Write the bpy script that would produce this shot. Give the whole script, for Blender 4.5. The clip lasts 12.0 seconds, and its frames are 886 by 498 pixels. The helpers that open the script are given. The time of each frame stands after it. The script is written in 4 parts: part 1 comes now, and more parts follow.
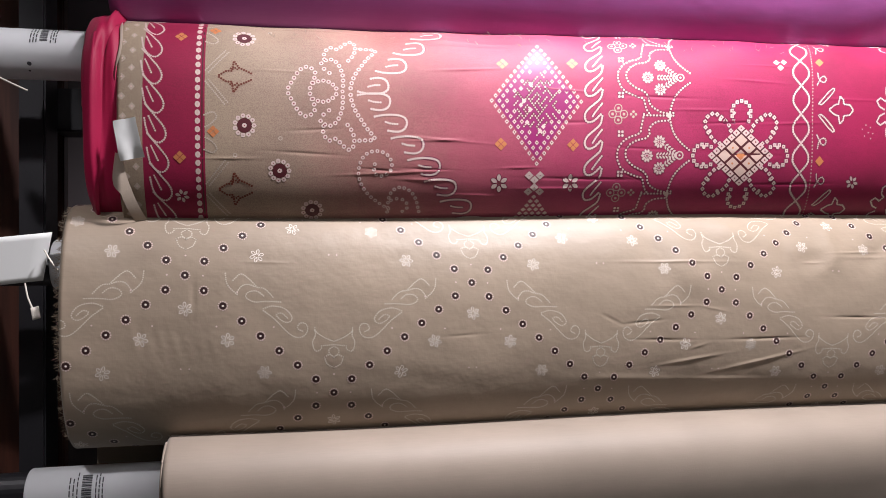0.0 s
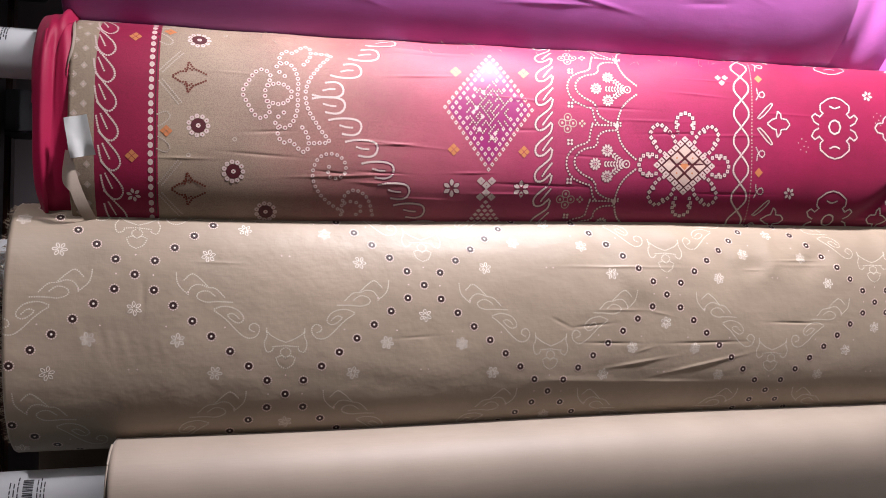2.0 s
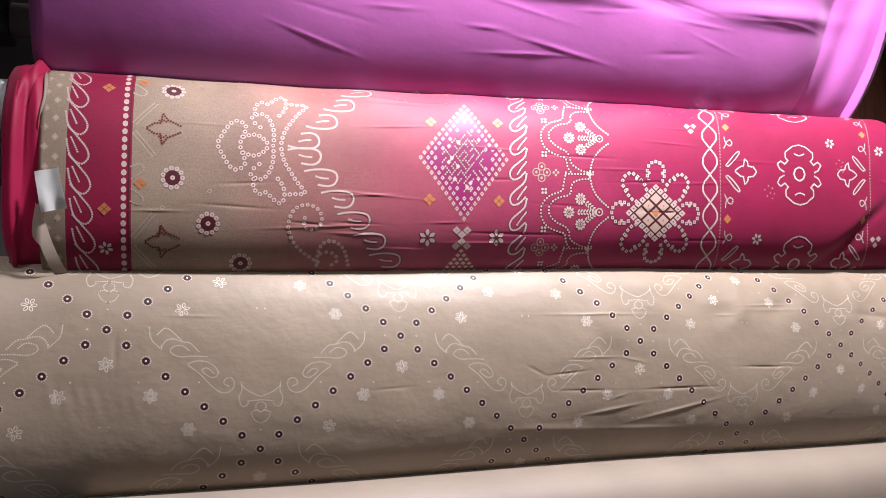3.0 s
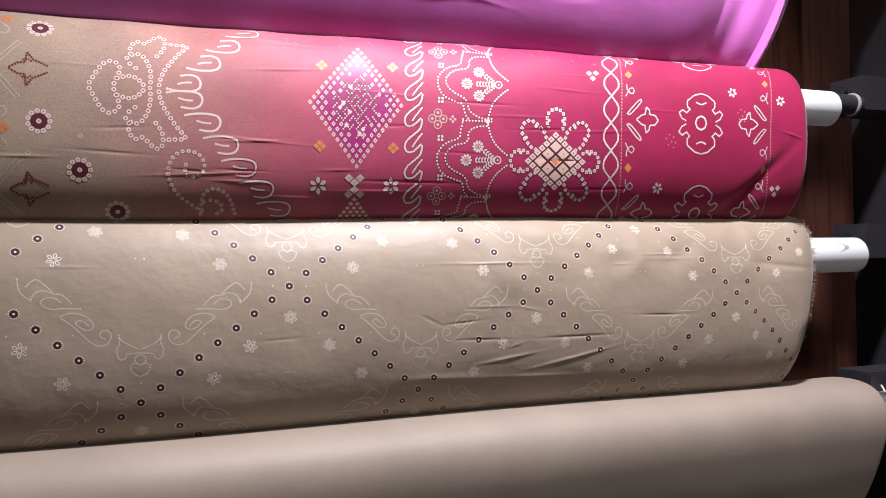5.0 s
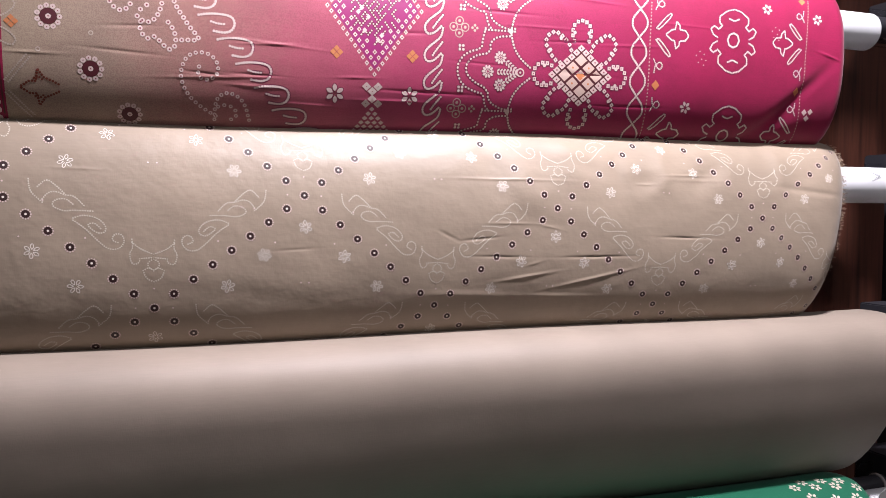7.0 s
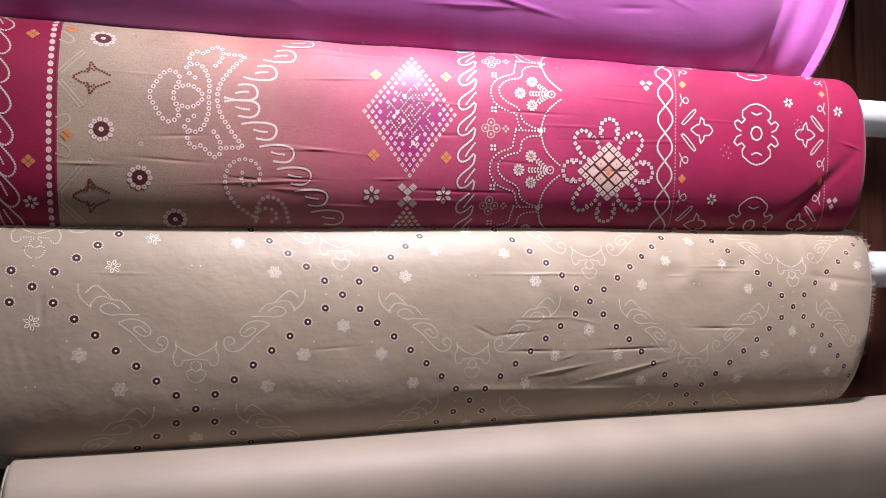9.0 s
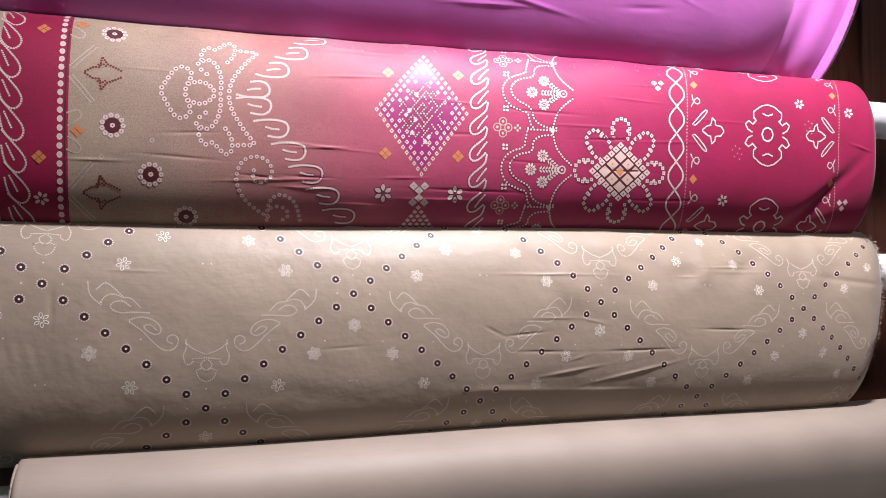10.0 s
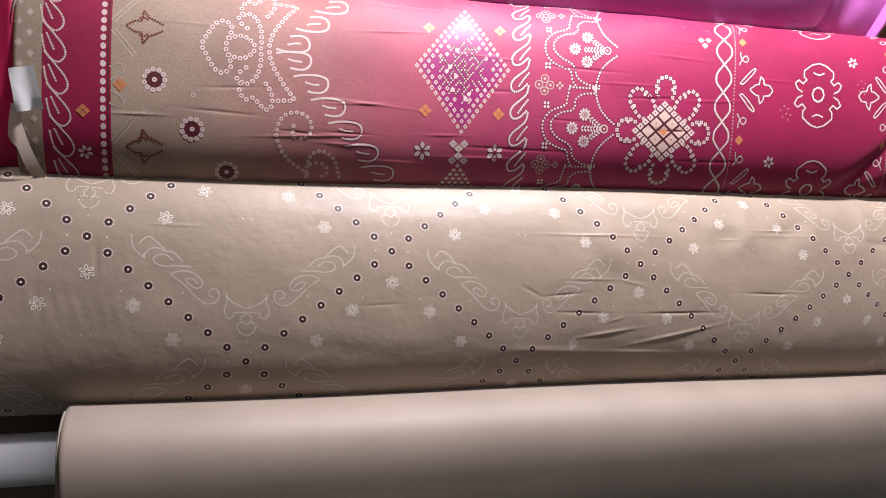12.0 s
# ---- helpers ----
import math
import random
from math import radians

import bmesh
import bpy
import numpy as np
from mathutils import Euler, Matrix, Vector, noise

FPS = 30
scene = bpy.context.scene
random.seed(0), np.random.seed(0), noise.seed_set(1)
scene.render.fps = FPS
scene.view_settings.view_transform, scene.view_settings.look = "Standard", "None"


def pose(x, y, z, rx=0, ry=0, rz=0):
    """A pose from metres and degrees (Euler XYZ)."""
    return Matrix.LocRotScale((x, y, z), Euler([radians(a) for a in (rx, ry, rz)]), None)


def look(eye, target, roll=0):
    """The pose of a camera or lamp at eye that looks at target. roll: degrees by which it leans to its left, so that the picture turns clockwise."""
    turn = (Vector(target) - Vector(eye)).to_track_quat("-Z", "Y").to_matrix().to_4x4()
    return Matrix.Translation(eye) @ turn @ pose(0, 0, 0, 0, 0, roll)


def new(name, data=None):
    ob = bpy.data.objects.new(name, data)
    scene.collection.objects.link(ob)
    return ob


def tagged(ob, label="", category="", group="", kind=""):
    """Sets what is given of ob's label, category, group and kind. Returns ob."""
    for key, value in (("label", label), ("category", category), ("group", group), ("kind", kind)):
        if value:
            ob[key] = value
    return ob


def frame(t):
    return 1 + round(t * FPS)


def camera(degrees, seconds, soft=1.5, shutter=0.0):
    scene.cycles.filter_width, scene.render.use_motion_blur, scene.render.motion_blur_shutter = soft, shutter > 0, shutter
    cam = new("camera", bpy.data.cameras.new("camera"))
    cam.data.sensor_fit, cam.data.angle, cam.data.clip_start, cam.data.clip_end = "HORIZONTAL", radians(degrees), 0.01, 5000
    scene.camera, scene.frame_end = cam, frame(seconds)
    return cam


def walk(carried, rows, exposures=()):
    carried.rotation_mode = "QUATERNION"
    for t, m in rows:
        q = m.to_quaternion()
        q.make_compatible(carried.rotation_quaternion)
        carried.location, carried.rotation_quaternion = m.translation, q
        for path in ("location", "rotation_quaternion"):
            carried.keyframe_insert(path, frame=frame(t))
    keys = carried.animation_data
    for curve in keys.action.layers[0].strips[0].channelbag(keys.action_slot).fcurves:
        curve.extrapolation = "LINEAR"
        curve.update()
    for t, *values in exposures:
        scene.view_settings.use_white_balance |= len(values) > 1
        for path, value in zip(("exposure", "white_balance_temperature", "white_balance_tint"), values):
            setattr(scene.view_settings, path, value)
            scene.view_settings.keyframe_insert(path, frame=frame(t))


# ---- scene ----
# camera: hand-held in front of a wall rack of fabric rolls, about 0.85 m away
cam = camera(59.0, 12.0, soft=0.5)
PATH = [
    (0, (0.103, -0.804, 1.307), (0.487, 1.158, 1.344), -0.6),
    (0.5, (0.098, -0.799, 1.291), (0.516, 1.157, 1.262), 0.1),
    (1, (0.1, -0.803, 1.275), (0.53, 1.149, 1.236), 0.4),
    (1.5, (0.096, -0.802, 1.271), (0.573, 1.141, 1.288), 0.6),
    (2, (0.101, -0.813, 1.282), (0.602, 1.12, 1.385), -0.3),
    (2.5, (0.096, -0.816, 1.31), (0.614, 1.111, 1.458), -0.6),
    (2.7, (0.087, -0.813, 1.310), (0.635, 1.104, 1.472), -0.6),
    (4.3, (0.135, -0.819, 1.335), (0.801, 1.065, 1.415), -1.2),
    (4.5, (0.141, -0.819, 1.33), (0.829, 1.058, 1.397), -1.0),
    (5, (0.154, -0.817, 1.31), (0.859, 1.055, 1.341), -0.9),
    (5.5, (0.16, -0.811, 1.296), (0.876, 1.056, 1.261), -0.5),
    (6, (0.167, -0.809, 1.289), (0.875, 1.06, 1.217), -0.2),
    (6.5, (0.17, -0.806, 1.282), (0.884, 1.06, 1.201), -0.4),
    (7, (0.159, -0.799, 1.273), (0.822, 1.085, 1.172), 0.2),
    (7.2, (0.157, -0.800, 1.276), (0.785, 1.096, 1.176), 0.3),
    (8.8, (0.136, -0.807, 1.314), (0.757, 1.094, 1.357), -0.1),
    (9, (0.135, -0.805, 1.306), (0.762, 1.093, 1.373), -0.4),
    (9.5, (0.129, -0.805, 1.306), (0.751, 1.094, 1.396), -0.3),
    (10, (0.122, -0.795, 1.303), (0.756, 1.1, 1.376), -0.1),
    (10.5, (0.113, -0.791, 1.306), (0.722, 1.112, 1.384), 0.1),
    (11, (0.115, -0.793, 1.305), (0.7, 1.119, 1.362), 0.3),
    (11.5, (0.116, -0.791, 1.303), (0.691, 1.124, 1.352), 0.0),
    (12, (0.118, -0.79, 1.301), (0.672, 1.132, 1.273), 0.8),
]
walk(cam, [(t, look(eye, target, roll)) for t, eye, target, roll in PATH],
     exposures=[(0, -0.08, 6500, 10), (2, 0.0, 6450, 12), (4.5, -0.18, 6450, 11), (5.2, -0.16, 6400, 12), (5.6, -0.05, 6400, 13), (6.2, 0.04, 6350, 15), (7, 0.10, 6350, 15),
                (9, -0.08, 6350, 14), (12, -0.08, 6400, 13)])

# ---------------------------------------------------------------- light
world = bpy.data.worlds.new("shop")
scene.world = world
world.use_nodes = True
world.node_tree.nodes["Background"].inputs["Color"].default_value = (1.0, 0.96, 0.98, 1)
world.node_tree.nodes["Background"].inputs["Strength"].default_value = 0.10


def spot(name, eye, target, watts, degrees, size, colour=(1.0, 0.955, 1.0), blend=0.45):
    data = bpy.data.lights.new(name, "SPOT")
    data.energy, data.spot_size, data.spot_blend, data.shadow_soft_size, data.color = watts, radians(degrees), blend, size, colour
    ob = new(name, data)
    ob.matrix_world = look(eye, target)
    return tagged(ob, "unseen warm white spotlight above the fabric rack", "lamp", kind="light")


spot("unseen_spot", (0.62, -0.44, 2.38), (0.61, -0.02, 1.40), 180, 90, 0.05, blend=0.85)
# extra spot added to brighten the tube ends on the left
spot("unseen_spot", (-0.48, -1.00, 2.55), (-0.40, 0.08, 1.27), 46, 28, 0.04)
# extra fill spot added to lift the rack's right side
spot("unseen_spot", (1.6, -1.45, 2.7), (1.35, 0.1, 1.2), 26, 70, 0.06)
# unseen area lamp added as soft fill; no real fixture known there
panel = bpy.data.lights.new("added_fill", "AREA")
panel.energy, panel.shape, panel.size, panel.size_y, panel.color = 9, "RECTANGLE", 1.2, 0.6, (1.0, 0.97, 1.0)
fill_lamp = new("added_fill", panel)
fill_lamp.matrix_world = look((0.7, -2.3, 2.97), (0.7, -2.2, 0.0))
tagged(fill_lamp, "added white area fill light, out of view behind the camera", "lamp", kind="light")


# ---------------------------------------------------------------- materials
def rgb(r, g, b):
    """Scene colour from an everyday 0-255 colour."""
    return tuple(((c / 255 + 0.055) / 1.055) ** 2.4 if c > 10 else c / 255 / 12.92 for c in (r, g, b)) + (1,)


def base(name, colour, rough=0.6, metal=0.0, sheen=0.0, spec=0.5):
    mat = bpy.data.materials.new(name)
    mat.use_nodes = True
    bsdf = mat.node_tree.nodes["Principled BSDF"]
    bsdf.inputs["Base Color"].default_value = colour
    bsdf.inputs["Roughness"].default_value = rough
    bsdf.inputs["Metallic"].default_value = metal
    bsdf.inputs["Specular IOR Level"].default_value = spec
    if sheen:
        bsdf.inputs["Sheen Weight"].default_value = sheen
        bsdf.inputs["Sheen Roughness"].default_value = 0.4
    return mat, mat.node_tree.nodes, mat.node_tree.links, bsdf


def mixed(nodes, links, fac, a, b, kind="MIX"):
    """Mixes two colours (sockets or values)."""
    node = nodes.new("ShaderNodeMix")
    node.data_type, node.blend_type = "RGBA", kind
    for socket, value in ((node.inputs[0], fac), (node.inputs[6], a), (node.inputs[7], b)):
        if hasattr(value, "is_output"):
            links.new(value, socket)
        else:
            socket.default_value = value
    return node.outputs[2]


def noise_node(nodes, links, scale, detail=3, stretch=(1, 1, 1)):
    coords, mapping, tex = nodes.new("ShaderNodeTexCoord"), nodes.new("ShaderNodeMapping"), nodes.new("ShaderNodeTexNoise")
    mapping.inputs["Scale"].default_value = stretch
    links.new(coords.outputs["Object"], mapping.inputs[0])
    links.new(mapping.outputs[0], tex.inputs["Vector"])
    tex.inputs["Scale"].default_value, tex.inputs["Detail"].default_value = scale, detail
    return tex.outputs["Fac"]


def ramp(nodes, links, fac, stops):
    node = nodes.new("ShaderNodeValToRGB")
    while len(node.color_ramp.elements) < len(stops):
        node.color_ramp.elements.new(0.5)
    for el, (at, colour) in zip(node.color_ramp.elements, stops):
        el.position, el.color = at, colour
    links.new(fac, node.inputs[0])
    return node.outputs[0]


def weave(nodes, links, bsdf, strength=0.15, scale=900, relief=0.13):
    """Fine cloth relief: crossed threads and soft puckers."""
    a = noise_node(nodes, links, scale, 1, (1, 0.25, 0.25))
    b = noise_node(nodes, links, scale, 1, (0.2, 1, 1))
    soft = noise_node(nodes, links, 20, 4, (0.8, 1, 1))
    add = nodes.new("ShaderNodeMath")
    links.new(a, add.inputs[0]), links.new(b, add.inputs[1])
    fine, wide = nodes.new("ShaderNodeBump"), nodes.new("ShaderNodeBump")
    fine.inputs["Strength"].default_value, fine.inputs["Distance"].default_value = strength, 0.0006
    wide.inputs["Strength"].default_value, wide.inputs["Distance"].default_value = relief, 0.004
    links.new(soft, wide.inputs["Height"])
    links.new(add.outputs[0], fine.inputs["Height"])
    links.new(wide.outputs[0], fine.inputs["Normal"])
    links.new(fine.outputs[0], bsdf.inputs["Normal"])


def cloth(name, colour, rough=0.5, sheen=0.15, vary=0.12, bump=0.15, spec=0.35, relief=None):
    mat, nodes, links, bsdf = base(name, colour, rough, sheen=sheen, spec=spec)
    dark = tuple(c * (1 - vary) for c in colour[:3]) + (1,)
    thread = noise_node(nodes, links, 700, 2, (0.06, 1, 1))
    tone = mixed(nodes, links, thread, dark, colour)
    cloud = noise_node(nodes, links, 9, 4)
    tone = mixed(nodes, links, ramp(nodes, links, cloud, [(0.3, (0.84, 0.84, 0.84, 1)), (0.65, (1, 1, 1, 1))]), (0, 0, 0, 1), tone)
    links.new(tone, bsdf.inputs["Base Color"])
    weave(nodes, links, bsdf, bump, relief=bump * 0.9 if relief is None else relief)
    return mat


def flat(name, colour, rough=0.6, vary=0.15, scale=60, metal=0.0, bump=0.0):
    mat, nodes, links, bsdf = base(name, colour, rough, metal)
    dark = tuple(c * (1 - vary) for c in colour[:3]) + (1,)
    n = noise_node(nodes, links, scale, 4)
    links.new(mixed(nodes, links, n, dark, colour), bsdf.inputs["Base Color"])
    if bump:
        b = nodes.new("ShaderNodeBump")
        b.inputs["Strength"].default_value, b.inputs["Distance"].default_value = bump, 0.001
        links.new(n, b.inputs["Height"]), links.new(b.outputs[0], bsdf.inputs["Normal"])
    return mat


taupe_cloth = cloth("taupe_cloth", rgb(152, 136, 118), 0.52, bump=0.05, spec=0.48, relief=0.62)
plain_cloth = cloth("plain_taupe_cloth", rgb(145, 132, 119), 0.60, bump=0.06, spec=0.42, relief=0.10)
purple_cloth = cloth("purple_cloth", rgb(200, 110, 188), 0.46, bump=0.06, relief=0.22)
green_cloth = cloth("green_cloth", rgb(26, 98, 72), 0.5)
magenta_cloth = cloth("magenta_cloth", rgb(176, 16, 72), 0.6, sheen=0.1)
grey_cloth = cloth("grey_cloth", rgb(120, 112, 116), 0.7)
white_card = flat("white_cardboard", rgb(232, 234, 236), 0.45, 0.05, 40, bump=0.15)
# grey carries the shade on the rear tubes; the washers share it
shaded_tube_washer = flat("shaded_tube_and_washer", rgb(150, 142, 138), 0.6, 0.12, 40, bump=0.15)
black_steel = flat("black_powder_coat", rgb(42, 41, 46), 0.5, 0.3, 300, bump=0.1)
paper = flat("white_paper", rgb(226, 228, 226), 0.85, 0.05, 20)
thread_white = flat("white_thread", rgb(220, 214, 202), 0.8, 0.1, 200)
tan_thread = flat("tan_thread", rgb(178, 160, 142), 0.8, 0.2, 200)
ink = flat("grey_ink", rgb(70, 70, 76), 0.6, 0.1, 200)
panel_paint = flat("charcoal_paint", rgb(84, 77, 79), 0.7, 0.12, 12, bump=0.2)
wall_paint = flat("dark_grey_paint", rgb(128, 121, 124), 0.7, 0.1, 12, bump=0.2)

# dyed ground of the printed magenta cloth: taupe fading to pink and magenta along its width
ombre_cloth, n_, l_, b_ = base("ombre_cloth", (1, 1, 1, 1), 0.60, sheen=0.12, spec=0.34)
c_, x_ = n_.new("ShaderNodeTexCoord"), n_.new("ShaderNodeSeparateXYZ")
l_.new(c_.outputs["Object"], x_.inputs[0])
wob_ = n_.new("ShaderNodeMath")
wob_.operation, wob_.inputs[1].default_value = "MULTIPLY_ADD", 0.05
l_.new(noise_node(n_, l_, 160, 3), wob_.inputs[0]), l_.new(x_.outputs[0], wob_.inputs[2])
dye_ = ramp(n_, l_, wob_.outputs[0], [
    (0.03, rgb(164, 148, 126)), (0.13, rgb(162, 140, 122)), (0.22, rgb(162, 112, 106)), (0.31, rgb(170, 86, 102)),
    (0.45, rgb(172, 60, 98)), (0.62, rgb(158, 32, 82)), (0.80, rgb(146, 18, 68))])
strip_ = n_.new("ShaderNodeValToRGB")
strip_.color_ramp.interpolation = "CONSTANT"
shift_ = n_.new("ShaderNodeMath")
shift_.inputs[1].default_value = 0.1
l_.new(x_.outputs[0], shift_.inputs[0]), l_.new(shift_.outputs[0], strip_.inputs[0])
strip_.color_ramp.elements.new(0.5)
for el_, (at_, on_) in zip(strip_.color_ramp.elements, ((0.0, 0.0), (0.0600, 1.0), (0.1200, 0.0))):
    el_.position, el_.color = at_, (on_, on_, on_, 1)
dye_ = mixed(n_, l_, strip_.outputs[0], dye_, rgb(146, 18, 64))
speckle_ = ramp(n_, l_, noise_node(n_, l_, 900, 2), [(0.36, (0.80, 0.74, 0.76, 1)), (0.60, (1, 1, 1, 1))])
stain_ = ramp(n_, l_, noise_node(n_, l_, 14, 5), [(0.32, (0.80, 0.78, 0.80, 1)), (0.60, (1, 1, 1, 1))])
dye_ = mixed(n_, l_, 1.0, mixed(n_, l_, 1.0, dye_, speckle_, "MULTIPLY"), stain_, "MULTIPLY")
thread_ = noise_node(n_, l_, 700, 2, (0.06, 1, 1))
l_.new(mixed(n_, l_, ramp(n_, l_, thread_, [(0.3, (0.92, 0.92, 0.92, 1)), (0.7, (1, 1, 1, 1))]), (0, 0, 0, 1), dye_), b_.inputs["Base Color"])
weave(n_, l_, b_, 0.05, relief=0.10)

wood, n_, l_, b_ = base("brown_veneer", (1, 1, 1, 1), 0.45)
grain_ = noise_node(n_, l_, 14, 6, (6, 6, 0.35))
l_.new(ramp(n_, l_, grain_, [(0.3, rgb(52, 29, 23)), (0.55, rgb(84, 48, 36)), (0.75, rgb(64, 36, 28))]), b_.inputs["Base Color"])

acrylic, n_, l_, b_ = base("clear_acrylic", (0.9, 0.93, 0.95, 1), 0.05)
b_.inputs["Transmission Weight"].default_value = 1.0
b_.inputs["IOR"].default_value = 1.2


# ---------------------------------------------------------------- building helpers
def link_mesh(name, bm, material, parent=None, label="", smooth=False):
    mesh = bpy.data.meshes.new(name)
    bm.to_mesh(mesh)
    bm.free()
    mesh.materials.append(material)
    if smooth:
        mesh.polygons.foreach_set("use_smooth", [True] * len(mesh.polygons))
    ob = new(name, mesh)
    ob.parent = parent
    return tagged(ob, label)


def part(name, bm, material, parent, label="", smooth=False):
    return link_mesh(name, bm, material, parent, label, smooth)


def thing(name, label, category, group="", kind=""):
    return tagged(new(name), label, category, group, kind)


def block(bm, x0, x1, y0, y1, z0, z1, bevel=0.002):
    made = bmesh.ops.create_cube(bm, size=1)["verts"]
    for v in made:
        v.co = Vector(((x0 + x1) / 2 + v.co.x * (x1 - x0), (y0 + y1) / 2 + v.co.y * (y1 - y0), (z0 + z1) / 2 + v.co.z * (z1 - z0)))
    if bevel:
        edges = {e for v in made for e in v.link_edges}
        bmesh.ops.bevel(bm, geom=list(edges), offset=bevel, segments=2, affect="EDGES")
    return bm


def pipe(bm, x0, x1, y, z, r, wall=0.003, sides=40):
    """A hollow tube along x with softened rims."""
    rings = [(x0 + 0.0015, r), (x1 - 0.0015, r), (x1, r - 0.001), (x1, r - wall), (x0, r - wall), (x0, r - 0.001)]
    loops = [[bm.verts.new((x, y + q * math.cos(2 * math.pi * k / sides), z + q * math.sin(2 * math.pi * k / sides))) for k in range(sides)] for x, q in rings]
    for a, b in zip(loops, loops[1:] + loops[:1]):
        for k in range(sides):
            bm.faces.new((a[k], a[(k + 1) % sides], b[(k + 1) % sides], b[k]))
    bmesh.ops.recalc_face_normals(bm, faces=bm.faces)
    return bm


def rod(bm, x0, x1, y, z, r, sides=24):
    loops = [[bm.verts.new((x, y + q * math.cos(2 * math.pi * k / sides), z + q * math.sin(2 * math.pi * k / sides))) for k in range(sides)]
             for x, q in ((x0, r - 0.001), (x0 + 0.001, r), (x1 - 0.001, r), (x1, r - 0.001))]
    for a, b in zip(loops, loops[1:]):
        for k in range(sides):
            bm.faces.new((a[k], a[(k + 1) % sides], b[(k + 1) % sides], b[k]))
    bm.faces.new(loops[0]), bm.faces.new(loops[-1])
    bmesh.ops.recalc_face_normals(bm, faces=bm.faces)
    return bm


def smoothstep(a, b, x):
    t = np.clip((x - a) / (b - a), 0, 1)
    return t * t * (3 - 2 * t)


# ---------------------------------------------------------------- fabric roll shapes
class Roll:
    """The loose outer turn of cloth on a tube: an upright, slightly sagging loop in the yz plane, run along x.
    s is the length along the cloth from its top line, down the front."""

    def __init__(self, tube_z, top, bottom, front, back, x0, x1, dome0, dome1, power=0.85, lean=0.0, tube_y=0.07, floor=None, ripples=(), tilt=0.0, slant=0.0, waist=None, fold=None):
        self.slant, self.top, self.drop = slant, top, top - bottom
        self.tilt, self.fold = tilt, fold
        self.tube, self.x0, self.x1, self.dome0, self.dome1, self.ripples = (tube_y, tube_z), x0, x1, dome0, dome1, ripples
        th = np.linspace(0, 2 * np.pi, 721)          # from the top, over the front, round the bottom and the back
        up, out = np.cos(th), np.sin(th)
        above = waist or (top - bottom) / 2
        z = top - above + np.where(up > 0, above, top - bottom - above) * np.sign(up) * np.abs(up) ** power
        half, mid = (back - front) / 2, (back + front) / 2
        y = mid - half * np.sign(out) * np.abs(out) ** power + lean * (top - z)
        if floor is not None:
            z = np.maximum(z, floor)
        self.s = np.r_[0, np.cumsum(np.hypot(np.diff(y), np.diff(z)))]
        self.y, self.z, self.length = y, z, self.s[-1]

    def scale(self, x):
        def end(t, d):
            return np.sqrt(np.clip(1 - np.clip(1 - t / d, 0, 1) ** 2, 0, 1))
        a, b = end(x - self.x0, self.dome0), end(self.x1 - x, self.dome1)
        k = np.minimum(a, b)
        return 0.30 + 0.70 * k, 0.55 + 0.45 * np.sqrt(k)

    def raw(self, x, s):
        y, z = np.interp(s, self.s, self.y), np.interp(s, self.s, self.z)
        ky, kz = self.scale(x)
        ease = np.clip((x - self.x1 + 0.22) / 0.22, 0, 1)
        shift = self.slant * ease * ease * np.clip((self.top - z) / self.drop, 0, 1) ** 1.6
        return np.stack([x - shift, self.tube[0] + (y - self.tube[0]) * ky, self.tube[1] + (z - self.tube[1]) * kz + self.tilt * (x - 0.5)], -1)

    def relief(self, x, s):
        out = 0.0012 * np.sin(9.0 * x + 3.0) * np.sin(11 * s + 1.0)
        for rx, rs, length, width, height, slope in self.ripples:
            u, v = x - rx, s - rs - slope * (x - rx)
            out = out + height * np.exp(-(u / length) ** 2 - (v / width) ** 2)
        return out + self.fold(x, s) if self.fold else out

    def at(self, x, s, lift=0.0):
        x, s = np.asarray(x, float), np.asarray(s, float) % self.length
        e = 2e-3
        du = self.raw(np.minimum(x + e, self.x1), s) - self.raw(np.maximum(x - e, self.x0), s)
        dv = self.raw(x, (s + e) % self.length) - self.raw(x, (s - e) % self.length)
        n = np.cross(dv, du)
        n /= np.maximum(np.linalg.norm(n, axis=-1, keepdims=True), 1e-9)
        return self.raw(x, s) + n * (self.relief(x, s) + lift)[..., None] if np.ndim(lift) else self.raw(x, s) + n * (self.relief(x, s)[..., None] + lift)

    def cloth_mesh(self, nx=300, fine=150, rest=60):
        u = np.linspace(0, 1, nx)
        x = self.x0 + (self.x1 - self.x0) * (0.35 * (0.5 - 0.5 * np.cos(np.pi * u)) + 0.65 * u)
        s = np.r_[np.linspace(0.02, 0.31, fine, endpoint=False), np.linspace(0.31, self.length + 0.02, rest, endpoint=False)]
        ns = fine + rest
        X, S = np.meshgrid(x, s, indexing="ij")
        i, j = [g.ravel() for g in np.meshgrid(np.arange(nx - 1), np.arange(ns), indexing="ij")]
        a, b = i * ns + j, i * ns + (j + 1) % ns
        faces = np.stack([a, a + ns, b + ns, b], -1).tolist() + [list(range(ns)), list(range(nx * ns - 1, (nx - 1) * ns - 1, -1))]
        return self.at(X, S).reshape(-1, 3), faces


def surface(name, data, material, parent, label=""):
    """A smooth sheet from points and faces."""
    mesh = bpy.data.meshes.new(name)
    mesh.from_pydata([tuple(p) for p in data[0]], [], data[1])
    mesh.materials.append(material)
    mesh.polygons.foreach_set("use_smooth", [len(f) < 5 for f in data[1]])
    mesh.update()
    ob = new(name, mesh)
    ob.parent = parent
    return tagged(ob, label)


